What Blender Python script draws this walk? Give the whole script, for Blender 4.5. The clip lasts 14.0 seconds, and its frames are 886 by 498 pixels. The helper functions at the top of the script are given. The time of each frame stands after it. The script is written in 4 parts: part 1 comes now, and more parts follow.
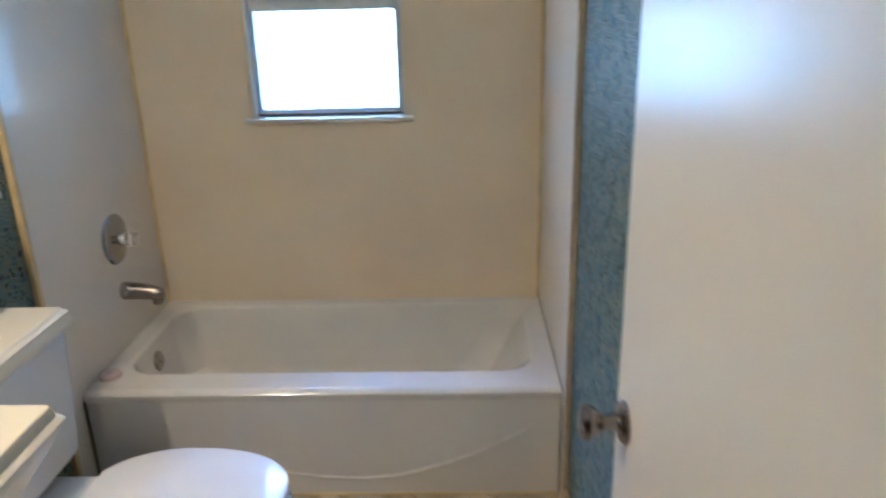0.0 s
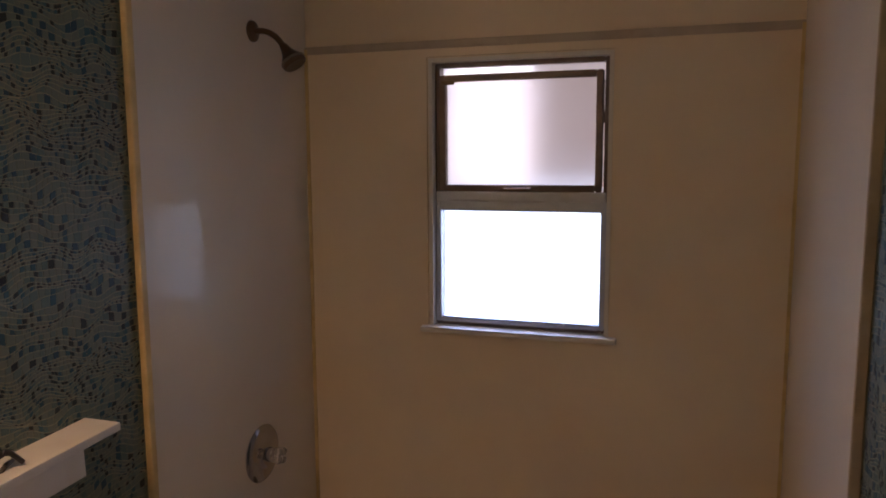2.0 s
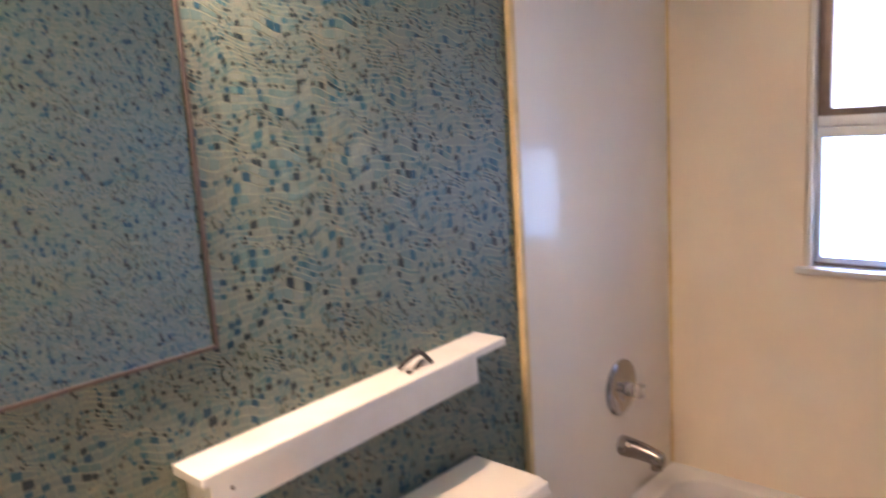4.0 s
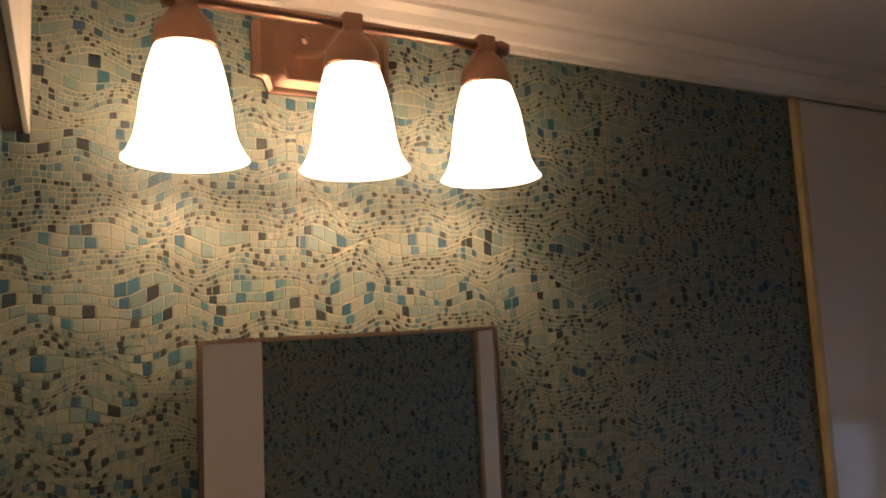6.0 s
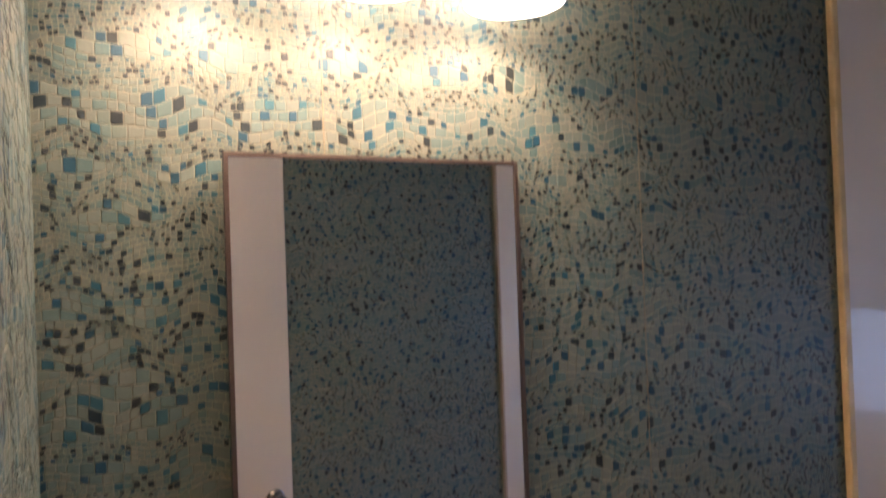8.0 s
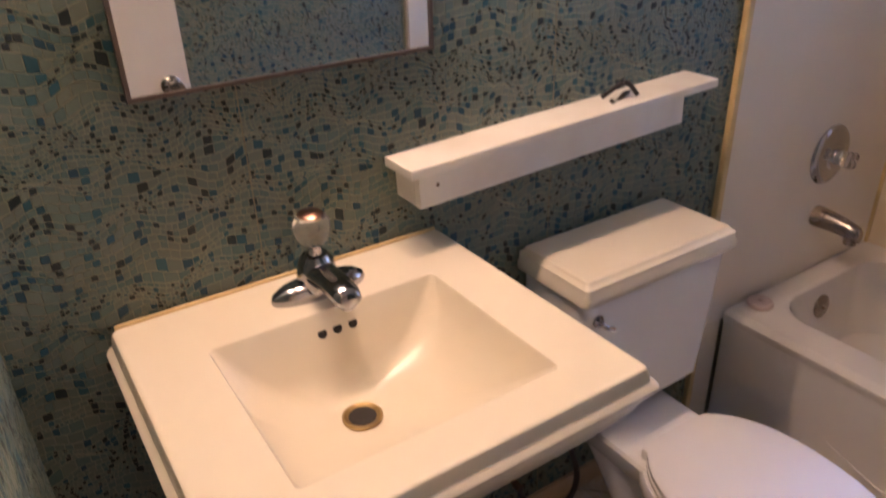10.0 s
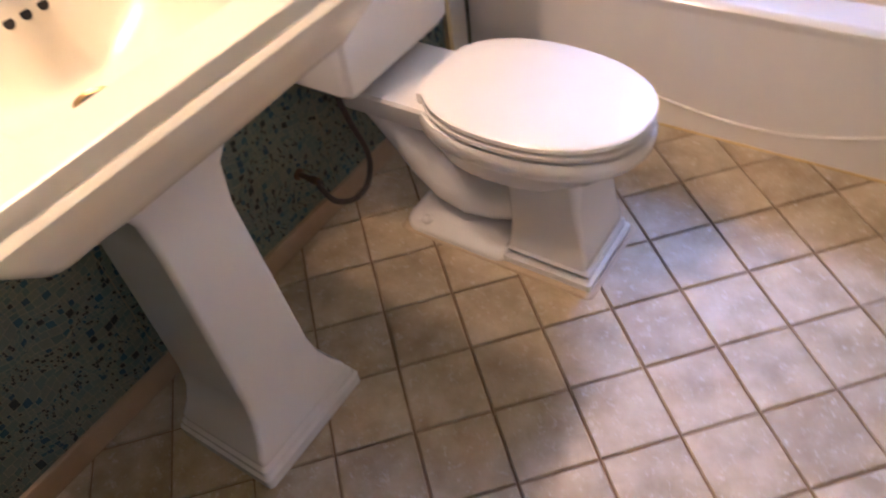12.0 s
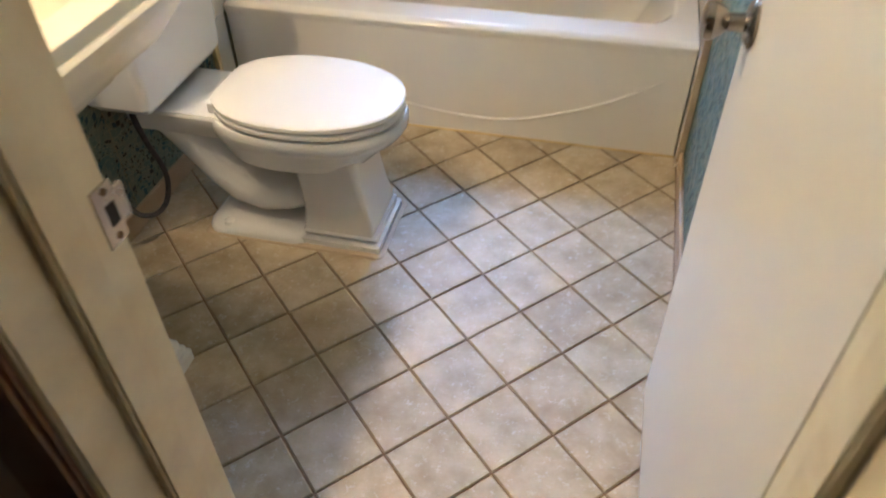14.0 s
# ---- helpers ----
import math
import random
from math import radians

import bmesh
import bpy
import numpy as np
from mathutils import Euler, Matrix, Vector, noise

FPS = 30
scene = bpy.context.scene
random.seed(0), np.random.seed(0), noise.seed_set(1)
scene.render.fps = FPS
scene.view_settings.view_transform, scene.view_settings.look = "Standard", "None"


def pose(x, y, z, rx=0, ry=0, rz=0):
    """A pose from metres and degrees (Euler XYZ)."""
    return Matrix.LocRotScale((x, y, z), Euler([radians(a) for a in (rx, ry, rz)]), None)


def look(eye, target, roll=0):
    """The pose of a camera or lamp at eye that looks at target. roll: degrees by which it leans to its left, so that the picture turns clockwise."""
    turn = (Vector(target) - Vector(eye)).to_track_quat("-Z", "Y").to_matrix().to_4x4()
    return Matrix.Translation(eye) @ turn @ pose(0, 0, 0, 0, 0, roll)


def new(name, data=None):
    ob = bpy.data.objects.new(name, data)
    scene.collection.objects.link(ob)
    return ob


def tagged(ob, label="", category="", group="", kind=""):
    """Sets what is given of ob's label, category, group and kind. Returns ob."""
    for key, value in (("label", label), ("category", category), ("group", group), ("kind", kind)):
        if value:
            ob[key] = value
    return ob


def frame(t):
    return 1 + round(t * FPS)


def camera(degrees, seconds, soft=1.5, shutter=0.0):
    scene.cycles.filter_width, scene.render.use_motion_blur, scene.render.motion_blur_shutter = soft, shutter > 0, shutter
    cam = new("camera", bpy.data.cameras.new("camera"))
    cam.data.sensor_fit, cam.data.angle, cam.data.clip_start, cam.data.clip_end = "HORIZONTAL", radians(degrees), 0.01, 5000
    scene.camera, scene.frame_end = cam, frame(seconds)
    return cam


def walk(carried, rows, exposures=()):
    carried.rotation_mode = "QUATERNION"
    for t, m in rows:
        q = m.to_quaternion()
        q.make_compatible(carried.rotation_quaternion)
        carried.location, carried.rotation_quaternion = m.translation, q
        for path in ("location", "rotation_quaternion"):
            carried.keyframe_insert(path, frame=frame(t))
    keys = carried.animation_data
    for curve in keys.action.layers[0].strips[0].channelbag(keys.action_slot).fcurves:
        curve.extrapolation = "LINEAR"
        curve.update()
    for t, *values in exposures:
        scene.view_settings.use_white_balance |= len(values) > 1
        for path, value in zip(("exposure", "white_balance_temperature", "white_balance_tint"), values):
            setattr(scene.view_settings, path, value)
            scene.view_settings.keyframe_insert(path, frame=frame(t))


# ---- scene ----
cam = camera(62.7, 14.0, soft=1.8, shutter=0.4)
PATH = [
    (0, (1.171, -0.298, 1.478), (1.114, 1.59, 0.82), -1.5),
    (0.5, (1.173, -0.088, 1.495), (0.801, 1.801, 0.953), 0.6),
    (1, (1.166, 0.035, 1.541), (0.68, 1.923, 1.094), 0.4),
    (1.5, (1.165, 0.134, 1.583), (0.591, 2.019, 1.239), 0.1),
    (2, (1.151, 0.175, 1.604), (0.546, 2.065, 1.354), -0.3),
    (2.5, (1.143, 0.174, 1.596), (0.513, 2.053, 1.326), -0.4),
    (3, (1.099, 0.133, 1.539), (0.376, 1.956, 1.149), -0.6),
    (3.5, (1.081, 0.099, 1.524), (0.094, 1.771, 1.043), -2.2),
    (4, (1.051, 0.114, 1.538), (-0.292, 1.559, 1.207), -3.7),
    (4.1, (1.04, 0.102, 1.546), (-0.346, 1.515, 1.263), -4.3),
    (4.2, (1.044, 0.099, 1.575), (-0.4, 1.46, 1.321), -4.6),
    (6.3, (1.053, 0.047, 1.813), (-0.713, 0.945, 2.084), -2.4),
    (6.5, (1.056, 0.05, 1.81), (-0.711, 0.938, 2.109), -2.5),
    (7, (1.054, 0.048, 1.813), (-0.712, 0.945, 2.088), -2.4),
    (7.5, (1.058, 0.05, 1.792), (-0.731, 0.937, 1.909), -1.2),
    (8, (1.048, 0.043, 1.65), (-0.733, 0.91, 1.681), -2.0),
    (8.5, (1.045, 0.038, 1.612), (-0.725, 0.923, 1.324), -2.2),
    (8.7, (1.045, 0.04, 1.602), (-0.722, 0.925, 1.187), -1.3),
    (10.8, (1.012, 0.055, 1.379), (-0.278, 1.026, 0.199), -2.7),
    (11, (1.02, 0.053, 1.357), (-0.204, 1.044, 0.124), -3.4),
    (11.5, (1.045, 0.034, 1.303), (0.001, 1.086, -0.045), -5.6),
    (12, (1.104, 0.009, 1.26), (0.218, 1.079, -0.184), -9.3),
    (12.5, (1.122, 0.002, 1.247), (0.423, 1.077, -0.288), -11.4),
    (13, (1.132, -0.042, 1.223), (0.58, 1.098, -0.324), -10.3),
    (13.5, (1.193, -0.156, 1.242), (0.74, 1.097, -0.25), -7.2),
    (14, (1.226, -0.361, 1.325), (0.851, 1.066, -0.026), -1.3),
]
walk(cam, [(t, look(eye, target, roll)) for t, eye, target, roll in PATH],
     exposures=[(0.0, 0.12, 4450, 1), (0.5, -0.2, 4850, 20), (1.0, -0.4, 5700, 24), (1.5, -1.25, 6100, 26), (2.0, -1.55, 6250, 28), (2.5, -1.55, 6250, 28),
                (3.0, -1.45, 6050, 28), (3.5, -0.1, 5400, 26), (4.0, 0.65, 5200, 23), (4.2, 0.55, 5200, 23), (6.3, -2.4, 6300, 26), (7.0, -2.65, 6300, 26),
                (7.5, -2.65, 6200, 26), (8.0, -0.75, 5200, 26), (8.3, 0.05, 5100, 27), (8.7, 0.35, 5100, 27), (10.8, -0.5, 5500, 27), (11.0, -0.5, 5500, 27),
                (11.5, 0.05, 5500, 27), (12.0, 0.75, 5300, 22), (12.5, 0.8, 5150, 12), (13.3, 0.8, 5000, 0), (14.0, 0.75, 5050, -1)])

# ---- world and light ----
world = bpy.data.worlds.new("sky")
world.use_nodes = True
wn = world.node_tree.nodes
sky = wn.new("ShaderNodeTexSky")
sky.sky_type = "NISHITA"
sky.sun_disc = False
sky.sun_elevation, sky.sun_rotation = radians(40), radians(-18)
world.node_tree.links.new(sky.outputs[0], wn["Background"].inputs[0])
wn["Background"].inputs[1].default_value = 0.05
scene.world = world

LAMP_WARM = (1.0, 0.61, 0.31)
DAY = (0.50, 0.72, 1.0)


def area_lamp(name, m, sx, sy, watts, color):
    d = bpy.data.lights.new(name, "AREA")
    d.shape, d.size, d.size_y, d.energy, d.color = "RECTANGLE", sx, sy, watts, color
    ob = new(name, d)
    ob.matrix_world = m
    return ob


# skylight in the window's two halves, and the high soft sky that falls through them onto the floor
area_lamp("sky_light_low", look((0.70, 2.78, 1.10), (2.02, 0.9, 1.10)), 1.30, 0.74, 17.0, DAY)
area_lamp("sky_light_high", look((0.51, 2.74, 1.76), (0.51, 0.0, 1.70)), 0.30, 0.50, 1.4, (1.0, 0.93, 0.90))
sun = bpy.data.lights.new("sun", "SUN")
sun.energy, sun.angle, sun.color = 9.0, radians(34), (0.43, 0.57, 1.0)
new("sun", sun).matrix_world = look((-0.62, 6.0, 4.55), (1.05, 0.75, 0.0))


# ---- materials ----
class Mat:
    """Small builder for a node material."""

    def __init__(self, name, color=(0.5, 0.5, 0.5), rough=0.5, metal=0.0):
        self.m = bpy.data.materials.new(name)
        self.m.use_nodes = True
        self.t = self.m.node_tree
        self.p = self.t.nodes["Principled BSDF"]
        self.set("Base Color", (*color, 1)).set("Roughness", rough).set("Metallic", metal)
        self._co = None

    def set(self, key, v):
        self.p.inputs[key].default_value = v
        return self

    def node(self, kind, **ins):
        n = self.t.nodes.new("ShaderNode" + kind)
        for k, v in ins.items():
            k = k.replace("_", " ")
            if isinstance(v, bpy.types.NodeSocket):
                self.t.links.new(v, n.inputs[k])
            else:
                n.inputs[k].default_value = v
        return n

    def link(self, a, b):
        self.t.links.new(a, b)

    def co(self):
        if self._co is None:
            self._co = self.node("NewGeometry").outputs["Position"]
        return self._co

    def noise(self, scale, detail=3.0, rough=0.55, vec=None):
        n = self.node("TexNoise", Scale=scale, Detail=detail, Roughness=rough)
        self.link(vec or self.co(), n.inputs["Vector"])
        return n.outputs["Fac"]

    def math(self, op, a, b=0.0, c=None):
        n = self.t.nodes.new("ShaderNodeMath")
        n.operation = op
        for i, v in enumerate((a, b) if c is None else (a, b, c)):
            if isinstance(v, bpy.types.NodeSocket):
                self.link(v, n.inputs[i])
            else:
                n.inputs[i].default_value = v
        return n.outputs[0]

    def ramp(self, fac, stops, constant=False):
        n = self.t.nodes.new("ShaderNodeValToRGB")
        e = n.color_ramp.elements
        n.color_ramp.interpolation = "CONSTANT" if constant else "LINEAR"
        while len(e) < len(stops):
            e.new(0.5)
        for el, (p, c) in zip(e, stops):
            el.position = p
            el.color = (*c, 1) if len(c) == 3 else c
        self.link(fac, n.inputs["Fac"])
        return n.outputs["Color"]

    def mix(self, fac, a, b, blend="MIX"):
        n = self.t.nodes.new("ShaderNodeMix")
        n.data_type, n.blend_type = "RGBA", blend
        for key, v in ((0, fac), (6, a), (7, b)):
            if isinstance(v, bpy.types.NodeSocket):
                self.link(v, n.inputs[key])
            elif key == 0:
                n.inputs[0].default_value = v
            else:
                n.inputs[key].default_value = (*v, 1)
        return n.outputs[2]

    def base(self, col):
        self.link(col, self.p.inputs["Base Color"])
        return self

    def bump(self, height, strength=0.2, dist=0.002):
        n = self.node("Bump", Strength=strength, Distance=dist)
        self.link(height, n.inputs["Height"])
        self.link(n.outputs[0], self.p.inputs["Normal"])
        return self

    def rough(self, fac, lo, hi):
        n = self.node("MapRange", To_Min=lo, To_Max=hi)
        self.link(fac, n.inputs["Value"])
        self.link(n.outputs[0], self.p.inputs["Roughness"])
        return self


def painted(name, color, stain, rough=0.35, wear=0.35, scale=3.0, bump=0.06):
    m = Mat(name, color, rough)
    big, fine = m.noise(scale, 4), m.noise(60, 3)
    c = m.mix(m.math("MULTIPLY", m.ramp(big, [(0.42, (0, 0, 0)), (0.72, (1, 1, 1))]), wear), color, stain)
    m.base(c)
    m.rough(big, rough * 0.8, rough * 1.3)
    if bump:
        m.bump(fine, bump, 0.002)
    return m.m


def paper(name, tone, spread, bump=0.35):
    """One kind of printed mosaic piece: tone shifts a little from piece to piece."""
    m = Mat(name, tone, 0.5)
    isl = m.node("NewGeometry").outputs["Random Per Island"]
    n = len(spread)
    c = m.ramp(isl, [(k / n, t) for k, t in enumerate(spread)], True)
    grain = m.noise(160.0, 3.0)
    stain = m.noise(3.0, 4.0)
    c = m.mix(m.math("MULTIPLY", grain, 0.5), c, tuple(min(1, t * 1.35) for t in tone))
    c = m.mix(m.math("MULTIPLY", stain, 0.25), c, tuple(t * 0.7 for t in tone))
    m.base(c)
    m.rough(grain, 0.42, 0.62)
    m.bump(grain, bump, 0.0012)
    return m.m


M_PALE = paper("printed_pale_tile", (0.13, 0.175, 0.15), [(0.16, 0.176, 0.133), (0.082, 0.14, 0.129), (0.133, 0.164, 0.129), (0.176, 0.187, 0.14), (0.058, 0.117, 0.113), (0.14, 0.168, 0.136), (0.101, 0.152, 0.136), (0.168, 0.176, 0.129)])
M_TEAL = paper("printed_teal_tile", (0.014, 0.075, 0.105), [(0.007, 0.048, 0.082), (0.018, 0.085, 0.115), (0.007, 0.04, 0.068), (0.034, 0.108, 0.125), (0.010, 0.062, 0.085)])
M_BROWN = paper("printed_dark_tile", (0.009, 0.021, 0.023), [(0.005, 0.012, 0.014), (0.010, 0.022, 0.024), (0.015, 0.021, 0.018), (0.006, 0.022, 0.028)])
M_PAPER_Y = painted("wallpaper_ground", (0.31, 0.30, 0.20), (0.22, 0.225, 0.16), 0.55, 0.5, 6.0, 0.3)
M_PAPER_X = M_PAPER_Y
M_SEAM = painted("paper_seam", (0.30, 0.25, 0.15), (0.18, 0.14, 0.08), 0.6, 0.6, 20.0, 0.0)
# brown that paints the shade under the doorway head board
M_UNDERSHADE = painted("board_underside_shade", (0.16, 0.105, 0.07), (0.09, 0.06, 0.04), 0.45, 0.5, 12.0, 0.2)
M_CASING = painted("stained_casing_wood", (0.24, 0.115, 0.05), (0.13, 0.06, 0.025), 0.4, 0.5, 7.0, 0.15)
M_TRIM = painted("cream_gloss_paint", (0.74, 0.70, 0.61), (0.50, 0.42, 0.30), 0.35, 0.3)
M_JAMB = painted("worn_cream_paint", (0.74, 0.67, 0.50), (0.46, 0.35, 0.20), 0.4, 0.5, 9.0, 0.2)
M_CEIL = painted("ceiling_paint", (0.66, 0.62, 0.54), (0.5, 0.44, 0.36), 0.7, 0.3, 2.0, 0.25)
M_SURROUND = painted("surround_panel_gloss", (0.80, 0.745, 0.64), (0.68, 0.59, 0.46), 0.13, 0.45, 1.6, 0.0)
M_SURROUND.node_tree.nodes["Principled BSDF"].inputs["Specular IOR Level"].default_value = 0.17
M_BACK = painted("tan_back_panel", (0.81, 0.69, 0.50), (0.67, 0.52, 0.34), 0.24, 0.5, 1.6, 0.0)
M_BACK.node_tree.nodes["Principled BSDF"].inputs["Specular IOR Level"].default_value = 0.2
M_YELLOW = painted("yellowed_caulk", (0.68, 0.52, 0.24), (0.42, 0.30, 0.12), 0.45, 0.6, 14.0, 0.2)
# darker tan that paints in the shadow gap above the back panel
M_HEADSHADE = painted("joint_band_shade", (0.50, 0.42, 0.31), (0.36, 0.28, 0.19), 0.5, 0.6, 9.0, 0.1)
M_EDGE = painted("brown_edge_strip", (0.50, 0.40, 0.27), (0.34, 0.25, 0.15), 0.5, 0.6, 12.0, 0.1)


def door_paint():
    m = Mat("door_gloss_paint", (0.72, 0.67, 0.59), 0.3)
    m.base(m.mix(m.math("MULTIPLY", m.noise(1.3, 2), 0.5), (0.76, 0.71, 0.63), (0.66, 0.60, 0.51)))
    m.bump(m.noise(45.0, 3), 0.04, 0.002)
    return m.m


M_DOOR = door_paint()
M_SHELF = painted("white_shelf_paint", (0.76, 0.74, 0.68), (0.55, 0.48, 0.38), 0.4, 0.35, 8.0, 0.12)
M_HALL = painted("hall_paint", (0.42, 0.30, 0.20), (0.30, 0.20, 0.12), 0.6, 0.4)
M_HALLFLOOR = painted("hall_carpet", (0.45, 0.35, 0.22), (0.33, 0.25, 0.15), 0.95, 0.5, 20.0, 0.6)


def ceramic(name, color, stain, wear=0.15, lo=0.08, hi=0.2):
    m = Mat(name, color, 0.12)
    n = m.noise(4.0, 4)
    m.base(m.mix(m.math("MULTIPLY", n, wear), color, stain))
    m.rough(m.noise(14.0, 3), lo, hi)
    m.set("Coat Weight", 0.3 if lo < 0.1 else 0.08).set("Coat Roughness", 0.08)
    return m.m


M_BISCUIT = ceramic("biscuit_porcelain", (0.78, 0.72, 0.58), (0.62, 0.54, 0.40), 0.2, 0.25, 0.27)
M_WHITE = ceramic("white_porcelain", (0.80, 0.79, 0.77), (0.66, 0.60, 0.52))
M_TUB = ceramic("tub_enamel", (0.76, 0.73, 0.67), (0.60, 0.54, 0.45), 0.3)
M_SEAT = ceramic("white_seat_plastic", (0.82, 0.80, 0.78), (0.7, 0.66, 0.6))


def metal(name, color, rough, spots=0.3):
    m = Mat(name, color, rough, 1.0)
    n = m.noise(35.0, 3)
    m.base(m.mix(m.math("MULTIPLY", n, spots), color, tuple(c * 0.55 for c in color)))
    m.rough(n, rough * 0.7, rough * 1.6)
    return m.m


M_CHROME = metal("chrome", (0.42, 0.42, 0.45), 0.07)
M_NICKEL = metal("dull_nickel", (0.38, 0.34, 0.30), 0.22)
M_COPPER = metal("brushed_copper", (0.31, 0.185, 0.13), 0.3)
M_BRONZE = metal("dark_bronze", (0.16, 0.11, 0.07), 0.3)
M_ALU = metal("aluminium", (0.60, 0.62, 0.66), 0.38)
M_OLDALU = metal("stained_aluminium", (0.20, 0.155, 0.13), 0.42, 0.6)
M_BRASS = metal("tarnished_brass", (0.45, 0.32, 0.14), 0.35, 0.6)
M_MIRROR = Mat("mirror_silver", (0.86, 0.88, 0.88), 0.015, 1.0).m
M_DARK = Mat("dark_void", (0.015, 0.012, 0.01), 0.7).m
M_HOSE = painted("braided_hose", (0.035, 0.028, 0.026), (0.09, 0.07, 0.06), 0.45, 0.6, 60.0, 0.5)
M_RUBBER = painted("pale_rubber", (0.52, 0.42, 0.38), (0.4, 0.3, 0.26), 0.6, 0.5, 30.0)
M_BLACK = painted("black_plastic", (0.02, 0.017, 0.016), (0.05, 0.04, 0.035), 0.35, 0.5)


def shade_glass():
    m = Mat("lit_frosted_glass", (0.9, 0.82, 0.7), 0.4)
    m.set("Emission Color", (1.0, 0.79, 0.54, 1)).set("Emission Strength", 44.0)
    through_glass = m.node("BsdfTranslucent", Color=(0.95, 0.88, 0.77, 1))
    both = m.node("MixShader", Fac=0.72)
    m.link(m.p.outputs[0], both.inputs[1])
    m.link(through_glass.outputs[0], both.inputs[2])
    m.link(both.outputs[0], m.t.nodes["Material Output"].inputs["Surface"])
    m.bump(m.noise(130.0, 2), 0.2, 0.001)
    return m.m


M_SHADE = shade_glass()


def frosted(name, tint, rough):
    m = Mat(name, tint, rough)
    m.set("Transmission Weight", 1.0).set("IOR", 1.25)
    m.rough(m.noise(12.0, 3), rough * 0.8, rough * 1.1)
    return m.m


M_GLASS_LOW = frosted("frosted_pane", (1.0, 1.0, 1.0), 0.35)
M_GLASS_HIGH = frosted("dirty_frosted_pane", (0.74, 0.68, 0.64), 0.62)
M_ACRYLIC = Mat("clear_acrylic", (0.97, 0.95, 0.92), 0.06).set("Transmission Weight", 0.9).set("IOR", 1.49).m


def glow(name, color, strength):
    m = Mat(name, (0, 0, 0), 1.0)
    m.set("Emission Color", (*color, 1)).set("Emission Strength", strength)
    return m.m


M_TANGLOW = glow("tan_glow_outside", (1.0, 0.88, 0.81), 1.4)
M_SKYHAZE = glow("bright_haze_outside", (0.85, 0.92, 1.0), 3.0)


def floor_tile():
    m = Mat("beige_floor_tile", (0.5, 0.43, 0.35), 0.3)
    info = m.node("ObjectInfo").outputs["Random"]
    shift = m.node("CombineXYZ")
    m.link(m.math("MULTIPLY", info, 37.0), shift.inputs[2])
    vec = m.node("VectorMath")
    m.link(m.co(), vec.inputs[0])
    m.link(shift.outputs[0], vec.inputs[1])
    cloud = m.noise(13.0, 5, 0.6, vec.outputs[0])
    c = m.ramp(cloud, [(0.30, (0.36, 0.285, 0.175)), (0.5, (0.47, 0.385, 0.255)), (0.68, (0.56, 0.48, 0.345))])
    tone = m.ramp(info, [(0.0, (0.82, 0.80, 0.78)), (0.5, (1.0, 0.98, 0.95)), (1.0, (0.92, 0.93, 0.95))])
    c = m.mix(1.0, c, tone, "MULTIPLY")
    fleck = m.ramp(m.noise(55.0, 4, 0.75, vec.outputs[0]), [(0.56, (0, 0, 0)), (0.72, (1, 1, 1))])
    c = m.mix(m.math("MULTIPLY", fleck, 0.55), c, (0.70, 0.67, 0.60))
    m.base(c)
    m.rough(cloud, 0.38, 0.58)
    m.bump(m.math("ADD", cloud, m.math("MULTIPLY", m.noise(90.0, 3), 0.3)), 0.25, 0.0015)
    return m.m


M_TILE = floor_tile()
M_GROUT = painted("brown_grout", (0.27, 0.18, 0.11), (0.17, 0.11, 0.065), 0.9, 0.6, 25.0, 0.5)
M_COVE = painted("tan_base_tile", (0.44, 0.32, 0.20), (0.33, 0.23, 0.14), 0.4, 0.5, 12.0)


# ---- mesh helpers ----
def box(bm, x0, y0, z0, x1, y1, z1):
    return bmesh.ops.create_cube(bm, size=1, matrix=Matrix.LocRotScale(
        ((x0 + x1) / 2, (y0 + y1) / 2, (z0 + z1) / 2), None, (abs(x1 - x0), abs(y1 - y0), abs(z1 - z0))))["verts"]


def block(x0, y0, z0, x1, y1, z1, bevel=0.0, segs=2):
    bm = bmesh.new()
    box(bm, x0, y0, z0, x1, y1, z1)
    if bevel:
        bmesh.ops.bevel(bm, geom=list(bm.edges), offset=bevel, segments=segs, affect="EDGES", profile=0.5)
    return bm


def loft(rings, cap0=True, cap1=True, bm=None):
    """Skin over closed rings of equal point counts."""
    bm = bm or bmesh.new()
    vs = [[bm.verts.new(p) for p in r] for r in rings]
    n = len(vs[0])
    for a, b in zip(vs, vs[1:]):
        for i in range(n):
            bm.faces.new((a[i], a[(i + 1) % n], b[(i + 1) % n], b[i]))
    if cap0:
        bm.faces.new(vs[0][::-1])
    if cap1:
        bm.faces.new(vs[-1])
    bmesh.ops.recalc_face_normals(bm, faces=bm.faces)
    return bm


def rrect(x0, y0, x1, y1, z, r=0.01, k=4):
    """A level rectangle with round corners."""
    out = []
    r = min(r, (x1 - x0) / 2 - 1e-4, (y1 - y0) / 2 - 1e-4)
    for cx, cy, a0 in ((x1 - r, y1 - r, 0), (x0 + r, y1 - r, 90), (x0 + r, y0 + r, 180), (x1 - r, y0 + r, 270)):
        for i in range(k + 1):
            a = radians(a0 + 90 * i / k)
            out.append((cx + r * math.cos(a), cy + r * math.sin(a), z))
    return out


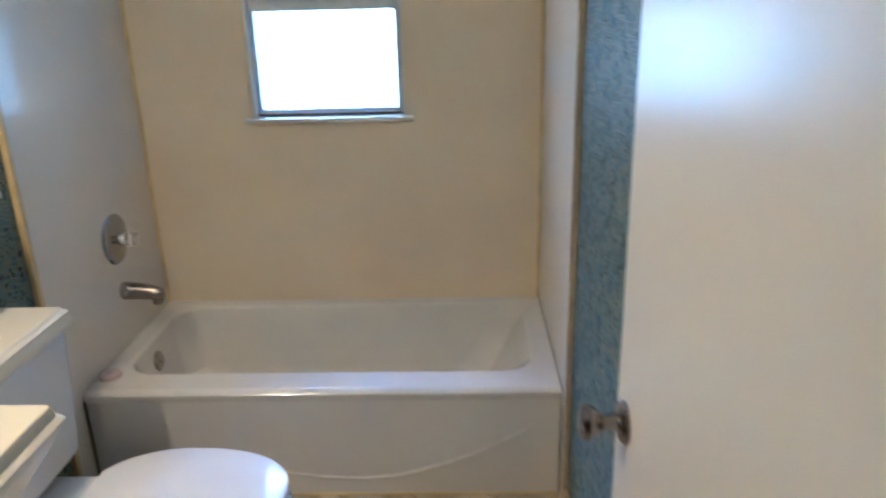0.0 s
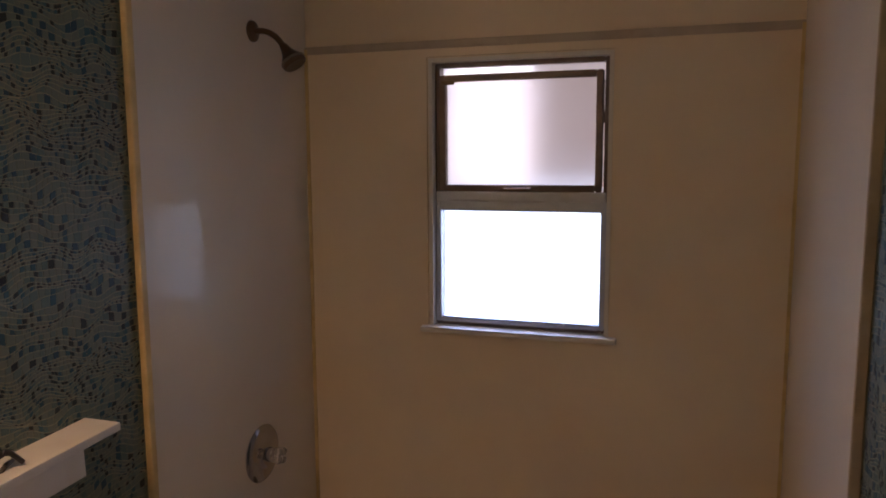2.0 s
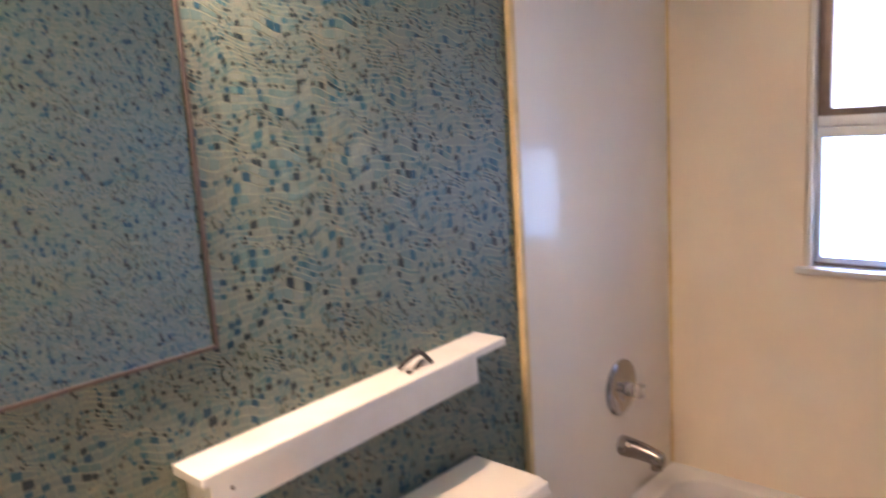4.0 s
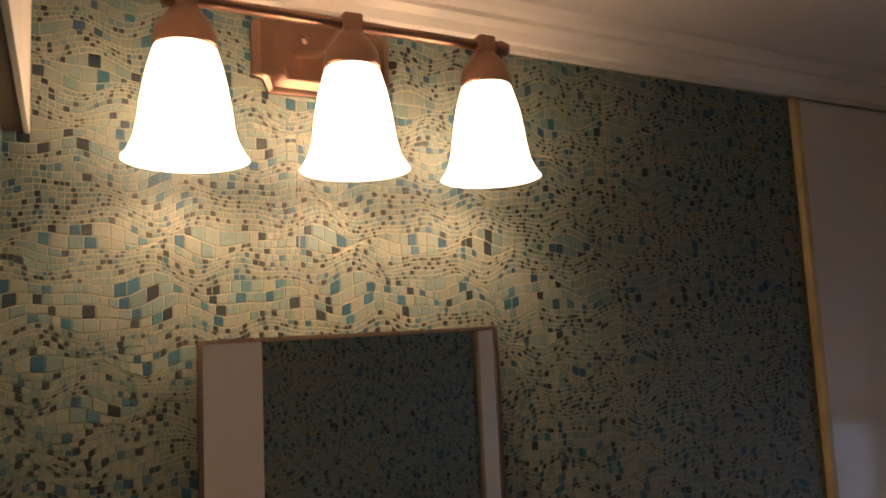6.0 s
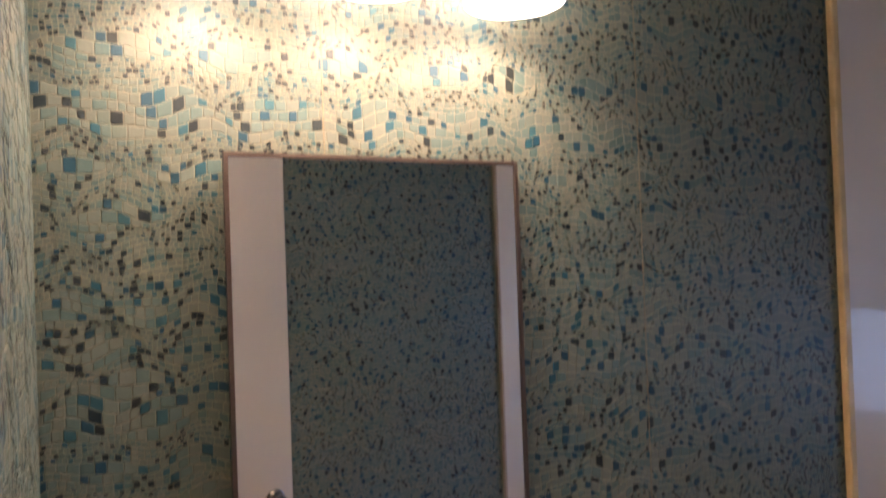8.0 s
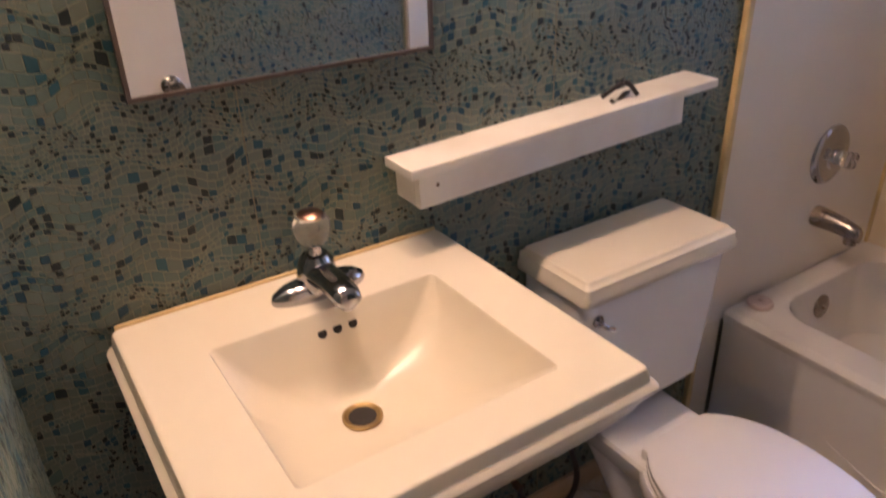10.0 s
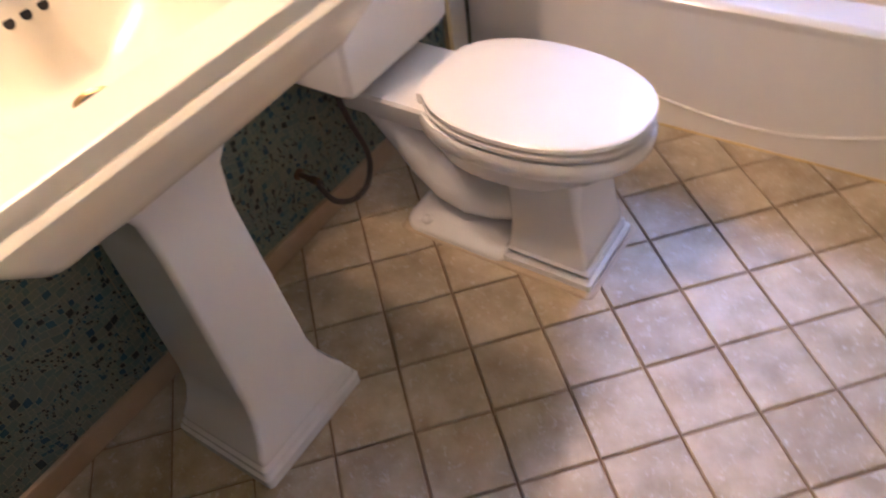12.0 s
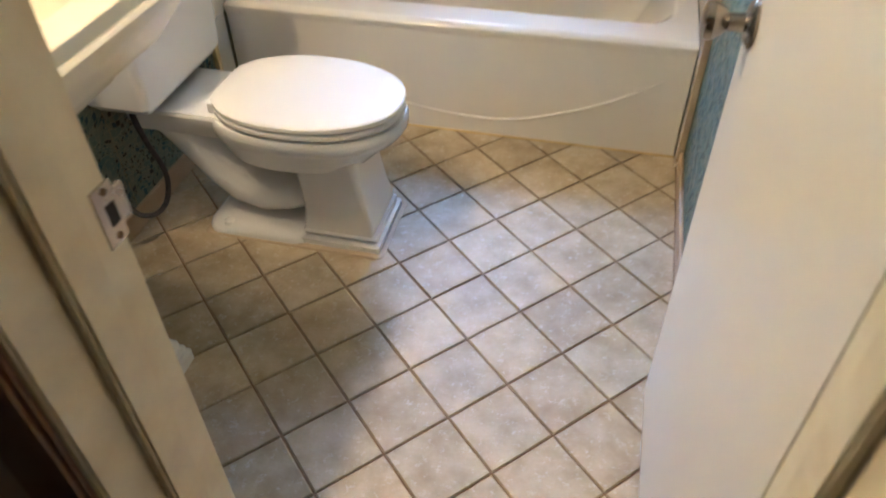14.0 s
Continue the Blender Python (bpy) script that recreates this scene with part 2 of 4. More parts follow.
def egg(x0, x1, cy, hw, z, n=40, flat=None, power=2.2):
    """A long toilet-bowl outline: blunt at x0, rounded at x1; flat cuts it at that x."""
    out = []
    xm = x0 + (x1 - x0) * 0.46
    for i in range(n):
        a = 2 * math.pi * i / n
        c, s = math.cos(a), math.sin(a)
        c2, s2 = math.copysign(abs(c) ** (2 / power), c), math.copysign(abs(s) ** (2 / power), s)
        x = xm + (x1 - xm if c > 0 else xm - x0) * c2
        out.append((max(x, flat) if flat is not None else x, cy + hw * s2, z))
    return out


def lathe(profile, segs=24, m=None, closed=False):
    """Turns (radius, height) about z, then moves by m."""
    bm = bmesh.new()
    rings = [[(r * math.cos(2 * math.pi * i / segs), r * math.sin(2 * math.pi * i / segs), z) for i in range(segs)] for r, z in profile]
    loft(rings, not closed, not closed, bm)
    if m is not None:
        bm.transform(m)
    return bm


def tube(points, r, segs=10, smooth=6):
    """A round bar through the points, as a smooth curve."""
    p = [Vector(q) for q in points]
    path = []
    if len(p) == 2:
        path = p
    else:
        e = [2 * p[0] - p[1], *p, 2 * p[-1] - p[-2]]
        for i in range(1, len(e) - 2):
            for k in range(smooth):
                t = k / smooth
                a, b, c, d = e[i - 1:i + 3]
                path.append(0.5 * (2 * b + (c - a) * t + (2 * a - 5 * b + 4 * c - d) * t * t + (3 * b - a - 3 * c + d) * t ** 3))
        path.append(p[-1])
    rings = []
    side = None
    for i, q in enumerate(path):
        way = (path[min(i + 1, len(path) - 1)] - path[max(i - 1, 0)]).normalized()
        side = way.orthogonal() if side is None else side - way * side.dot(way)
        side.normalize()
        up = way.cross(side)
        rad = r(i / (len(path) - 1)) if callable(r) else r
        rings.append([q + rad * (math.cos(2 * math.pi * k / segs) * side + math.sin(2 * math.pi * k / segs) * up) for k in range(segs)])
    return loft(rings)


def part(name, bm, material, parent=None, label="", smooth=True):
    me = bpy.data.meshes.new(name)
    if smooth:
        for f in bm.faces:
            f.smooth = True
        for e in bm.edges:
            if len(e.link_faces) == 2 and e.calc_face_angle(0) > radians(38):
                e.smooth = False
    bm.to_mesh(me)
    bm.free()
    me.materials.append(material)
    ob = new(name, me)
    if smooth:
        wn_mod = ob.modifiers.new("even_shading", "WEIGHTED_NORMAL")
        wn_mod.keep_sharp, wn_mod.weight = True, 80
    if parent is not None:
        ob.parent = parent
    if label:
        ob["label"] = label
    return ob


def thing(name, place, label, category, group=""):
    ob = new(name)
    ob.empty_display_size = 0.05
    ob.location = place
    return tagged(ob, label, category, group)


def place_part(name, bm, material, parent, label="", smooth=True):
    """A part given in world metres, under an Empty."""
    bm.transform(Matrix.Translation(-parent.location))
    return part(name, bm, material, parent, label, smooth)


def structure(name, bm, material, label="", smooth=False):
    return tagged(part(name, bm, material, None, "", smooth), label, "", "", "structure")


# ---- the room's shell ----
W, S, N, TOP = 1.475, -0.02, 2.31, 2.35     # east wall, south wall, tub back wall, ceiling
DX0, DX1, DTOP = 0.875, 1.402, 2.03        # doorway
WX0, WX1, WZ0, WZ1 = 0.425, 0.975, 1.075, 1.90   # window opening
TUB = 1.61                                 # apron

def holed(x0, z0, x1, z1, hx0, hz0, hx1, hz1, y0, y1):
    """A slab across y with one rectangular hole."""
    out, hole = [(x0, z0), (x1, z0), (x1, z1), (x0, z1)], [(hx0, hz0), (hx1, hz0), (hx1, hz1), (hx0, hz1)]
    rings = [[(x, y, z) for x, z in ring] for ring, y in ((out, y0), (out, y1), (hole, y1), (hole, y0), (out, y0))]
    bm = loft(rings, False, False)
    bmesh.ops.remove_doubles(bm, verts=bm.verts, dist=1e-5)
    bmesh.ops.recalc_face_normals(bm, faces=bm.faces)
    return bm


structure("floor", block(0, S, -0.06, W, TUB + 0.05, -0.006), M_GROUT, "brown grout bed under diagonal beige floor tiles")
structure("wall_west", block(-0.12, -0.14, -0.06, 0, N + 0.13, TOP + 0.1), M_PAPER_Y, "wall with embossed teal and cream mosaic wallpaper")
structure("wall_east", block(W, -0.14, -0.06, W + 0.12, N + 0.13, TOP + 0.1), M_PAPER_Y, "wall with embossed teal and cream mosaic wallpaper")
bm = bmesh.new()
box(bm, 0, -0.12, -0.06, DX0 - 0.02, S, TOP + 0.1)
box(bm, DX0 - 0.02, -0.12, DTOP + 0.02, DX1 + 0.02, S, TOP + 0.1)
box(bm, DX1 + 0.02, -0.12, -0.06, W, S, TOP + 0.1)
structure("wall_south", bm, M_PAPER_X, "wallpapered wall with the bathroom doorway")
structure("wall_north", holed(0, -0.06, W, TOP + 0.1, WX0, WZ0, WX1, WZ1, N, N + 0.13), M_BACK, "cream wall above the tub with a window")
structure("ceiling", block(0, S, TOP, W, N, TOP + 0.08), M_CEIL, "cream painted ceiling")


def crown(name, along, a0, a1, at, way):
    """Stepped crown trim under the ceiling; way: +1 or -1 away from its wall."""
    prof = [(0, 2.292), (0.013, 2.292), (0.013, 2.303), (0.022, 2.306), (0.030, 2.321), (0.046, 2.329), (0.048, 2.337), (0.066, 2.340), (0.082, 2.3495), (0, 2.3495)]
    ends = []
    for a in (a0, a1):
        ends.append([((at + way * d, a, z) if along == "Y" else (a, at + way * d, z)) for d, z in prof])
    return structure(name, loft(ends), M_TRIM, "cream painted crown trim")


crown("trim", "Y", S + 0.032, N, 0.0, 1)
crown("trim_east", "Y", S + 0.032, N, W, -1)
crown("trim_north", "X", 0.082, W - 0.082, N, -1)
# brown box carries the underside's shade; the lit front is a cream strip
structure("trim_soffit", block(0.0, S, 2.085, W, S + 0.024, TOP - 0.001, 0.002), M_UNDERSHADE, "boxed head board over the doorway wall, its unlit underside painted brown")
structure("trim_soffit_face", block(0.0, S + 0.0242, 2.083, W, S + 0.031, TOP - 0.001, 0.001), M_TRIM, "cream face strip of the head board")
structure("baseboard", block(0, S + 0.012, -0.004, 0.012, TUB - 0.1, 0.06, 0.004), M_COVE, "low tan tile base along the wallpapered wall")
structure("baseboard_east", block(W - 0.012, S + 0.012, -0.004, W, TUB - 0.002, 0.06, 0.004), M_COVE, "low tan tile base along the wallpapered wall")
structure("baseboard_south", block(0, S, -0.004, DX0 - 0.01, S + 0.012, 0.06, 0.004), M_COVE, "low tan tile base along the doorway wall")

# tub surround panels and their yellowed edges
PX = 0.012
structure("surround_west", block(0.0, 1.520, 0.34, PX, N - 0.001, 2.286, 0.002), M_SURROUND, "glossy white panel at the tub's tap end")
structure("surround_foot_east", block(W - 0.018, 1.5562, 0.0, W, TUB - 0.0085, 0.3395, 0.002), M_SURROUND, "foot of the glossy tub panel")
structure("surround_foot_west", block(0.0, 1.5215, 0.0, PX, TUB - 0.0085, 0.3395, 0.002), M_SURROUND, "foot of the glossy tub panel")
structure("surround_east", block(W - 0.018, 1.555, 0.34, W, N - 0.001, 2.286, 0.004), M_SURROUND, "glossy white panel at the tub's far end")
structure("surround_north", holed(PX, 0.34, W - 0.018, 1.945, WX0 - 0.004, WZ0 - 0.016, WX1 + 0.004, WZ1 + 0.004, N - 0.008, N - 0.0005), M_BACK, "glossy cream panel behind the tub")
# added strip at the panel joint; its darker colour stands in for shade
structure("trim_head_shade", block(PX, N - 0.011, 1.928, W - 0.018, N - 0.0082, 1.952, 0.001), M_HEADSHADE, "tan joint band along the panel top with its shade painted in")
structure("trim_west_edge", block(0.0, 1.500, 0.02, 0.017, 1.521, 2.287, 0.004), M_YELLOW, "yellowed edge strip of the tub panel")
structure("trim_east_edge", block(W - 0.019, 1.546, 0.02, W, 1.556, 2.287, 0.003), M_EDGE, "yellowed edge strip of the tub panel")
bm = bmesh.new()
for x, z1 in ((PX + 0.004, 1.945), (W - 0.022, 1.945)):
    box(bm, x - 0.005, N - 0.014, 0.36, x + 0.006, N - 0.0078, z1)
structure("trim_tub_caulk", block(0.016, TUB - 0.007, -0.001, W - 0.020, TUB - 0.0004, 0.004, 0.0015), M_YELLOW, "yellowed caulk along the tub's foot")
structure("trim_corner_caulk", bm, M_YELLOW, "yellowed caulk in the panel corners")

# doorway lining
bm = bmesh.new()
box(bm, DX0 - 0.02, -0.135, -0.01, DX0 + 0.0, -0.002, DTOP)
box(bm, DX1, -0.135, -0.01, DX1 + 0.02, 0.0, DTOP)
box(bm, DX0 - 0.02, -0.135, DTOP, DX1 + 0.02, 0.0, DTOP + 0.02)
bmesh.ops.bevel(bm, geom=list(bm.edges), offset=0.003, segments=2, affect="EDGES")
structure("trim_jamb", bm, M_JAMB, "worn cream door jamb", True)
bm = bmesh.new()
box(bm, DX0 - 0.001, -0.085, 0.0, DX0 + 0.012, -0.046, DTOP)
box(bm, DX1 - 0.012, -0.085, 0.0, DX1 + 0.001, -0.045, DTOP)
box(bm, DX0, -0.085, DTOP - 0.012, DX1, -0.045, DTOP + 0.001)
bmesh.ops.bevel(bm, geom=list(bm.edges), offset=0.003, segments=2, affect="EDGES")
structure("trim_stop", bm, M_JAMB, "worn cream door stop", True)
bm = bmesh.new()
box(bm, DX0 - 0.075, -0.145, 0.0, DX0 - 0.008, -0.12, DTOP + 0.07)
box(bm, DX1 + 0.008, -0.145, 0.0, DX1 + 0.075, -0.12, DTOP + 0.07)
box(bm, DX0 - 0.008, -0.145, DTOP + 0.008, DX1 + 0.008, -0.12, DTOP + 0.07)
bmesh.ops.bevel(bm, geom=list(bm.edges), offset=0.005, segments=2, affect="EDGES")
structure("trim_casing_hall", bm, M_CASING, "brown stained door casing on the hall side", True)

# hall behind the camera, closed
structure("floor_hall", block(-0.4, -1.6, -0.06, 2.2, -0.125, -0.008), M_HALLFLOOR, "tan hall carpet")
structure("floor_threshold", block(DX0, -0.125, -0.03, DX1, S, -0.002), M_JAMB, "worn threshold in the doorway")
bm = bmesh.new()
box(bm, -0.5, -1.7, -0.06, 2.3, -1.6, 2.5)
box(bm, -0.5, -1.6, -0.06, -0.4, -0.12, 2.5)
box(bm, 2.2, -1.6, -0.06, 2.3, -0.12, 2.5)
box(bm, -0.4, -0.13, -0.06, DX0 - 0.02, -0.1202, 2.5)
box(bm, DX1 + 0.02, -0.13, -0.06, 2.2, -0.1202, 2.5)
box(bm, DX0 - 0.02, -0.13, DTOP + 0.02, DX1 + 0.02, -0.1202, 2.5)
structure("wall_hall", bm, M_HALL, "brown painted hall walls")
structure("ceiling_hall", block(-0.5, -1.7, 2.4, 2.3, -0.12, 2.5), M_CEIL, "hall ceiling")

# ---- window ----
win = thing("window_1", (0.70, N, WZ0), "aluminium two-light bathroom window with frosted panes, upper vent ajar", "window")
win["kind"] = "structure"
FY0, FY1 = 2.335, 2.365


def frame_rect(x0, z0, x1, z1, w, y0, y1, bev=0.003):
    bm = bmesh.new()
    box(bm, x0, y0, z0, x0 + w, y1, z1)
    box(bm, x1 - w, y0, z0, x1, y1, z1)
    box(bm, x0 + w, y0, z0, x1 - w, y1, z0 + w)
    box(bm, x0 + w, y0, z1 - w, x1 - w, y1, z1)
    bmesh.ops.bevel(bm, geom=list(bm.edges), offset=bev, segments=2, affect="EDGES")
    return bm


bm = bmesh.new()
box(bm, WX0, N - 0.006, WZ0, WX0 + 0.012, FY1 + 0.07, WZ1)
box(bm, WX1 - 0.012, N - 0.006, WZ0, WX1, FY1 + 0.07, WZ1)
box(bm, WX0 + 0.012, N - 0.006, WZ1 - 0.012, WX1 - 0.012, FY1 + 0.07, WZ1)
place_part("reveal", bm, M_TRIM, win, "cream painted reveal")
bm = block(WX0 - 0.025, N - 0.03, WZ0 - 0.014, WX1 + 0.025, FY1 + 0.07, WZ0 + 0.004, 0.004)
place_part("sill", bm, M_TRIM, win, "cream painted sill")
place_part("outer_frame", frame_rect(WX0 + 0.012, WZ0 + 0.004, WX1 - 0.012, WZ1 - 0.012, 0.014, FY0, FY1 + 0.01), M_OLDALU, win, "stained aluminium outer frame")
place_part("lower_frame", frame_rect(WX0 + 0.014, WZ0 + 0.014, WX1 - 0.014, 1.475, 0.016, FY0 - 0.006, FY1), M_ALU, win, "aluminium lower light frame")
place_part("meeting_rail", block(WX0 + 0.016, FY0 - 0.012, 1.470, WX1 - 0.016, FY1, 1.500, 0.004), M_ALU, win, "aluminium meeting rail")
place_part("lower_rail_lip", block(WX0 + 0.028, FY0 - 0.002, 1.440, WX1 - 0.028, FY1 - 0.004, 1.462, 0.003), M_ALU, win)
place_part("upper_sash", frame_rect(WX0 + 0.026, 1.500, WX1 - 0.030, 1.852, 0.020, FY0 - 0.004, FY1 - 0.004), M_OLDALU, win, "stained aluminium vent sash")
place_part("sash_latch", block(0.655, FY0 - 0.018, 1.503, 0.74, FY0 - 0.004, 1.512, 0.003), M_BRONZE, win, "dark vent latch")
place_part("vent_arm", tube([(WX1 - 0.028, FY0 - 0.006, 1.70), (WX1 - 0.03, FY0 - 0.012, 1.76), (WX1 - 0.03, FY0 - 0.008, 1.82)], 0.004), M_OLDALU, win, "vent arm")
place_part("corner_bracket", block(WX0 + 0.034, FY0 - 0.01, 1.822, WX0 + 0.075, FY0 - 0.002, 1.836, 0.003), M_BRONZE, win, "dark corner bracket")
low = place_part("lower_pane", block(WX0 + 0.026, 2.350, WZ0 + 0.026, WX1 - 0.026, 2.354, 1.462), M_GLASS_LOW, win, "bright frosted glass pane", False)
high = place_part("upper_pane", block(WX0 + 0.042, 2.350, 1.516, WX1 - 0.046, 2.354, 1.836), M_GLASS_HIGH, win, "dirty frosted glass pane", False)
slit = place_part("top_pane", block(WX0 + 0.034, 2.356, 1.850, WX1 - 0.034, 2.360, 1.876), M_GLASS_LOW, win, "clear slit over the vent", False)
for o in (low, high, slit):
    o.visible_shadow = False
structure("backdrop", block(-8, 9.0, -1.0, 9, 9.1, 3.0), M_SKYHAZE, "bright hazy distance outside the window")
# card added outside the vent; its own glow replaces sunlight on a wall
structure("backdrop_tan_glow", block(0.66, 2.76, 1.50, 1.9, 2.80, 2.12), M_TANGLOW, "tan card glowing in place of a sunlit wall behind the frosted vent")

# ---- door ----
door = thing("door_1", (1.404, 0.005, 0.008), "flush cream painted door standing open beside the wall", "door")
door["kind"] = "structure"
door.rotation_euler = (0, 0, radians(90.2))
DL = 0.675
part("slab", block(0, -0.035, 0.0, DL, 0.0, 2.018, 0.003), M_DOOR, door)
part("knob", lathe([(0.0, 0.0), (0.031, 0.0), (0.033, 0.004), (0.027, 0.010), (0.013, 0.014), (0.012, 0.034), (0.020, 0.042), (0.027, 0.054), (0.025, 0.064), (0.016, 0.068), (0.0, 0.069)], 28,
                               Matrix.Translation((DL - 0.060, 0.0, 0.880)) @ Matrix.Rotation(radians(-90), 4, "X")), M_NICKEL, door, "worn nickel door knob")
part("latch_plate", block(DL - 0.0015, -0.029, 0.852, DL + 0.0015, -0.006, 0.909, 0.0007), M_NICKEL, door, "nickel latch plate")

strike = thing("strike_plate", (DX0, 0.0, 0.99), "worn metal strike plate with screws on the door jamb", "strike plate")
place_part("plate", block(DX0 - 0.001, -0.007, 0.963, DX0 + 0.0016, 0.0165, 1.017, 0.0007), M_NICKEL, strike)
place_part("lip", block(DX0 - 0.0035, 0.0160, 0.974, DX0 + 0.0006, 0.0290, 1.006, 0.0015), M_NICKEL, strike, "bent lip of the plate")
place_part("latch_hole", block(DX0 + 0.0009, 0.002, 0.980, DX0 + 0.0022, 0.0125, 0.999, 0.0004), M_DARK, strike, "dark latch hole")
for z in (0.969, 1.011):
    place_part("screw", lathe([(0.0, 0.0), (0.0035, 0.0), (0.003, 0.0012), (0.0, 0.0016)], 12, Matrix.Translation((DX0 + 0.0014, 0.006, z)) @ Matrix.Rotation(radians(90), 4, "Y")), M_BRONZE, strike, "dark screw")
strike.location += Vector((0.0, -0.018, -0.012))

# ---- tub ----
tub = thing("bathtub", (0.75, TUB, 0.0), "white enamel alcove bathtub with a curved apron bead, empty", "bathtub")
X1 = W - 0.019
R = 0.375
rings = [rrect(0.014, TUB, X1, N - 0.009, 0.0006, 0.005), rrect(0.014, TUB, X1, N - 0.009, 0.004, 0.005), rrect(0.014, TUB, X1, N - 0.009, R - 0.045, 0.005),
         rrect(0.014, TUB - 0.008, X1, N - 0.009, R - 0.03, 0.006), rrect(0.014, TUB - 0.008, X1, N - 0.009, R - 0.014, 0.006), rrect(0.016, TUB + 0.002, X1 - 0.002, N - 0.011, R - 0.003, 0.01),
         rrect(0.020, TUB + 0.016, X1 - 0.006, N - 0.016, R, 0.02),
         rrect(0.070, TUB + 0.105, X1 - 0.060, N - 0.045, R - 0.002, 0.10)]
rings += [rrect(0.082, TUB + 0.122, X1 - 0.075, N - 0.060, R - 0.012, 0.10), rrect(0.090, TUB + 0.135, X1 - 0.11, N - 0.075, R - 0.06, 0.11),
          rrect(0.120, TUB + 0.150, X1 - 0.20, N - 0.090, 0.14, 0.12), rrect(0.20, TUB + 0.185, X1 - 0.28, N - 0.125, 0.085, 0.12), rrect(0.30, TUB + 0.26, X1 - 0.40, N - 0.2, 0.075, 0.08)]
place_part("basin", loft(rings), M_TUB, tub)
bead = [(0.36, TUB, 0.150), (0.48, TUB, 0.112), (0.62, TUB, 0.078), (0.80, TUB, 0.058), (0.96, TUB, 0.068), (1.16, TUB, 0.130), (1.30, TUB, 0.20), (1.38, TUB, 0.25)]
place_part("apron_bead", tube(bead, lambda t: 0.0012 + 0.0038 * min(1.0, 4 * t, 5 * (1 - t)), 8, 8), M_TUB, tub, "curved raised bead on the apron")
place_part("overflow_plate", lathe([(0.0, 0.0), (0.036, 0.0), (0.036, 0.004), (0.030, 0.008), (0.0, 0.009)], 24, Matrix.Translation((0.094, 1.96, 0.292)) @ Matrix.Rotation(radians(84), 4, "Y")), M_NICKEL, tub, "round metal overflow plate")
place_part("overflow_screw", lathe([(0.0, 0.0), (0.006, 0.0), (0.004, 0.003), (0.0, 0.003)], 12, Matrix.Translation((0.103, 1.96, 0.291)) @ Matrix.Rotation(radians(84), 4, "Y")), M_BRONZE, tub, "dark screw")

plug = thing("tub_stopper", (0.058, 1.70, R), "flat pinkish rubber tub stopper on the tub rim", "stopper")
place_part("disc", lathe([(0.0, 0.0), (0.034, 0.0), (0.036, 0.005), (0.032, 0.014), (0.016, 0.016), (0.0, 0.016)], 24, Matrix.Translation((0.058, 1.70, R))), M_RUBBER, plug)
place_part("grip", lathe([(0.0, 0.0), (0.007, 0.0), (0.009, 0.006), (0.0, 0.008)], 12, Matrix.Translation((0.058, 1.70, R + 0.015))), M_RUBBER, plug)

AX = Matrix.Rotation(radians(90), 4, "Y")
valve = thing("shower_valve", (PX, 1.967, 0.741), "round chrome shower valve with a clear knob on the tub panel", "shower valve")
place_part("escutcheon", lathe([(0.0, 0.0), (0.084, 0.0), (0.085, 0.004), (0.080, 0.010), (0.066, 0.016), (0.045, 0.019), (0.036, 0.024), (0.028, 0.026), (0.0, 0.026)], 36, Matrix.Translation((PX, 1.967, 0.741)) @ AX), M_CHROME, valve)
place_part("stem", lathe([(0.0, 0.016), (0.022, 0.016), (0.021, 0.04), (0.016, 0.046), (0.0, 0.046)], 20, Matrix.Translation((PX, 1.967, 0.741)) @ AX), M_CHROME, valve)
bm = bmesh.new()
for k in range(4):
    a = k * math.pi / 2 + 0.5
    bm2 = lathe([(0.0, 0.0), (0.011, 0.0), (0.012, 0.018), (0.009, 0.024), (0.0, 0.024)], 12, Matrix.Translation((PX + 0.048, 1.967 + 0.016 * math.cos(a), 0.741 + 0.016 * math.sin(a))) @ AX)
    me = bpy.data.meshes.new("t")
    bm2.to_mesh(me)
    bm.from_mesh(me)
    bpy.data.meshes.remove(me)
    bm2.free()
place_part("handle", bm, M_ACRYLIC, valve, "clear lobed handle")

spout = thing("tub_spout", (PX, 1.969, 0.556), "dull chrome tub spout on the tub panel", "tub spout")
rr = []
for d, w, h, dz in ((0.0, 0.030, 0.030, 0.0), (0.012, 0.031, 0.031, 0.0), (0.06, 0.026, 0.028, -0.002), (0.105, 0.022, 0.025, -0.008), (0.128, 0.020, 0.024, -0.014), (0.136, 0.014, 0.018, -0.018)):
    rr.append([(PX + d, 1.969 + w * math.cos(2 * math.pi * i / 20), 0.556 + dz + h * math.sin(2 * math.pi * i / 20)) for i in range(20)])
place_part("body", loft(rr), M_NICKEL, spout)
place_part("outlet", lathe([(0.013, -0.03), (0.017, -0.03), (0.018, 0.0), (0.0, 0.0)], 18, Matrix.Translation((PX + 0.112, 1.969, 0.539))), M_NICKEL, spout, "dull chrome outlet")

shower = thing("overhead_shower", (PX, 2.0, 1.955), "dark bronze shower head on a bent arm", "shower head")
place_part("flange", lathe([(0.0, 0.0), (0.030, 0.0), (0.028, 0.006), (0.012, 0.012), (0.0, 0.012)], 24, Matrix.Translation((PX, 2.0, 1.955)) @ AX), M_BRONZE, shower)
place_part("arm", tube([(PX, 2.0, 1.955), (PX + 0.04, 2.0, 1.953), (PX + 0.075, 2.0, 1.935), (PX + 0.10, 2.0, 1.905)], 0.0085, 12), M_BRONZE, shower)
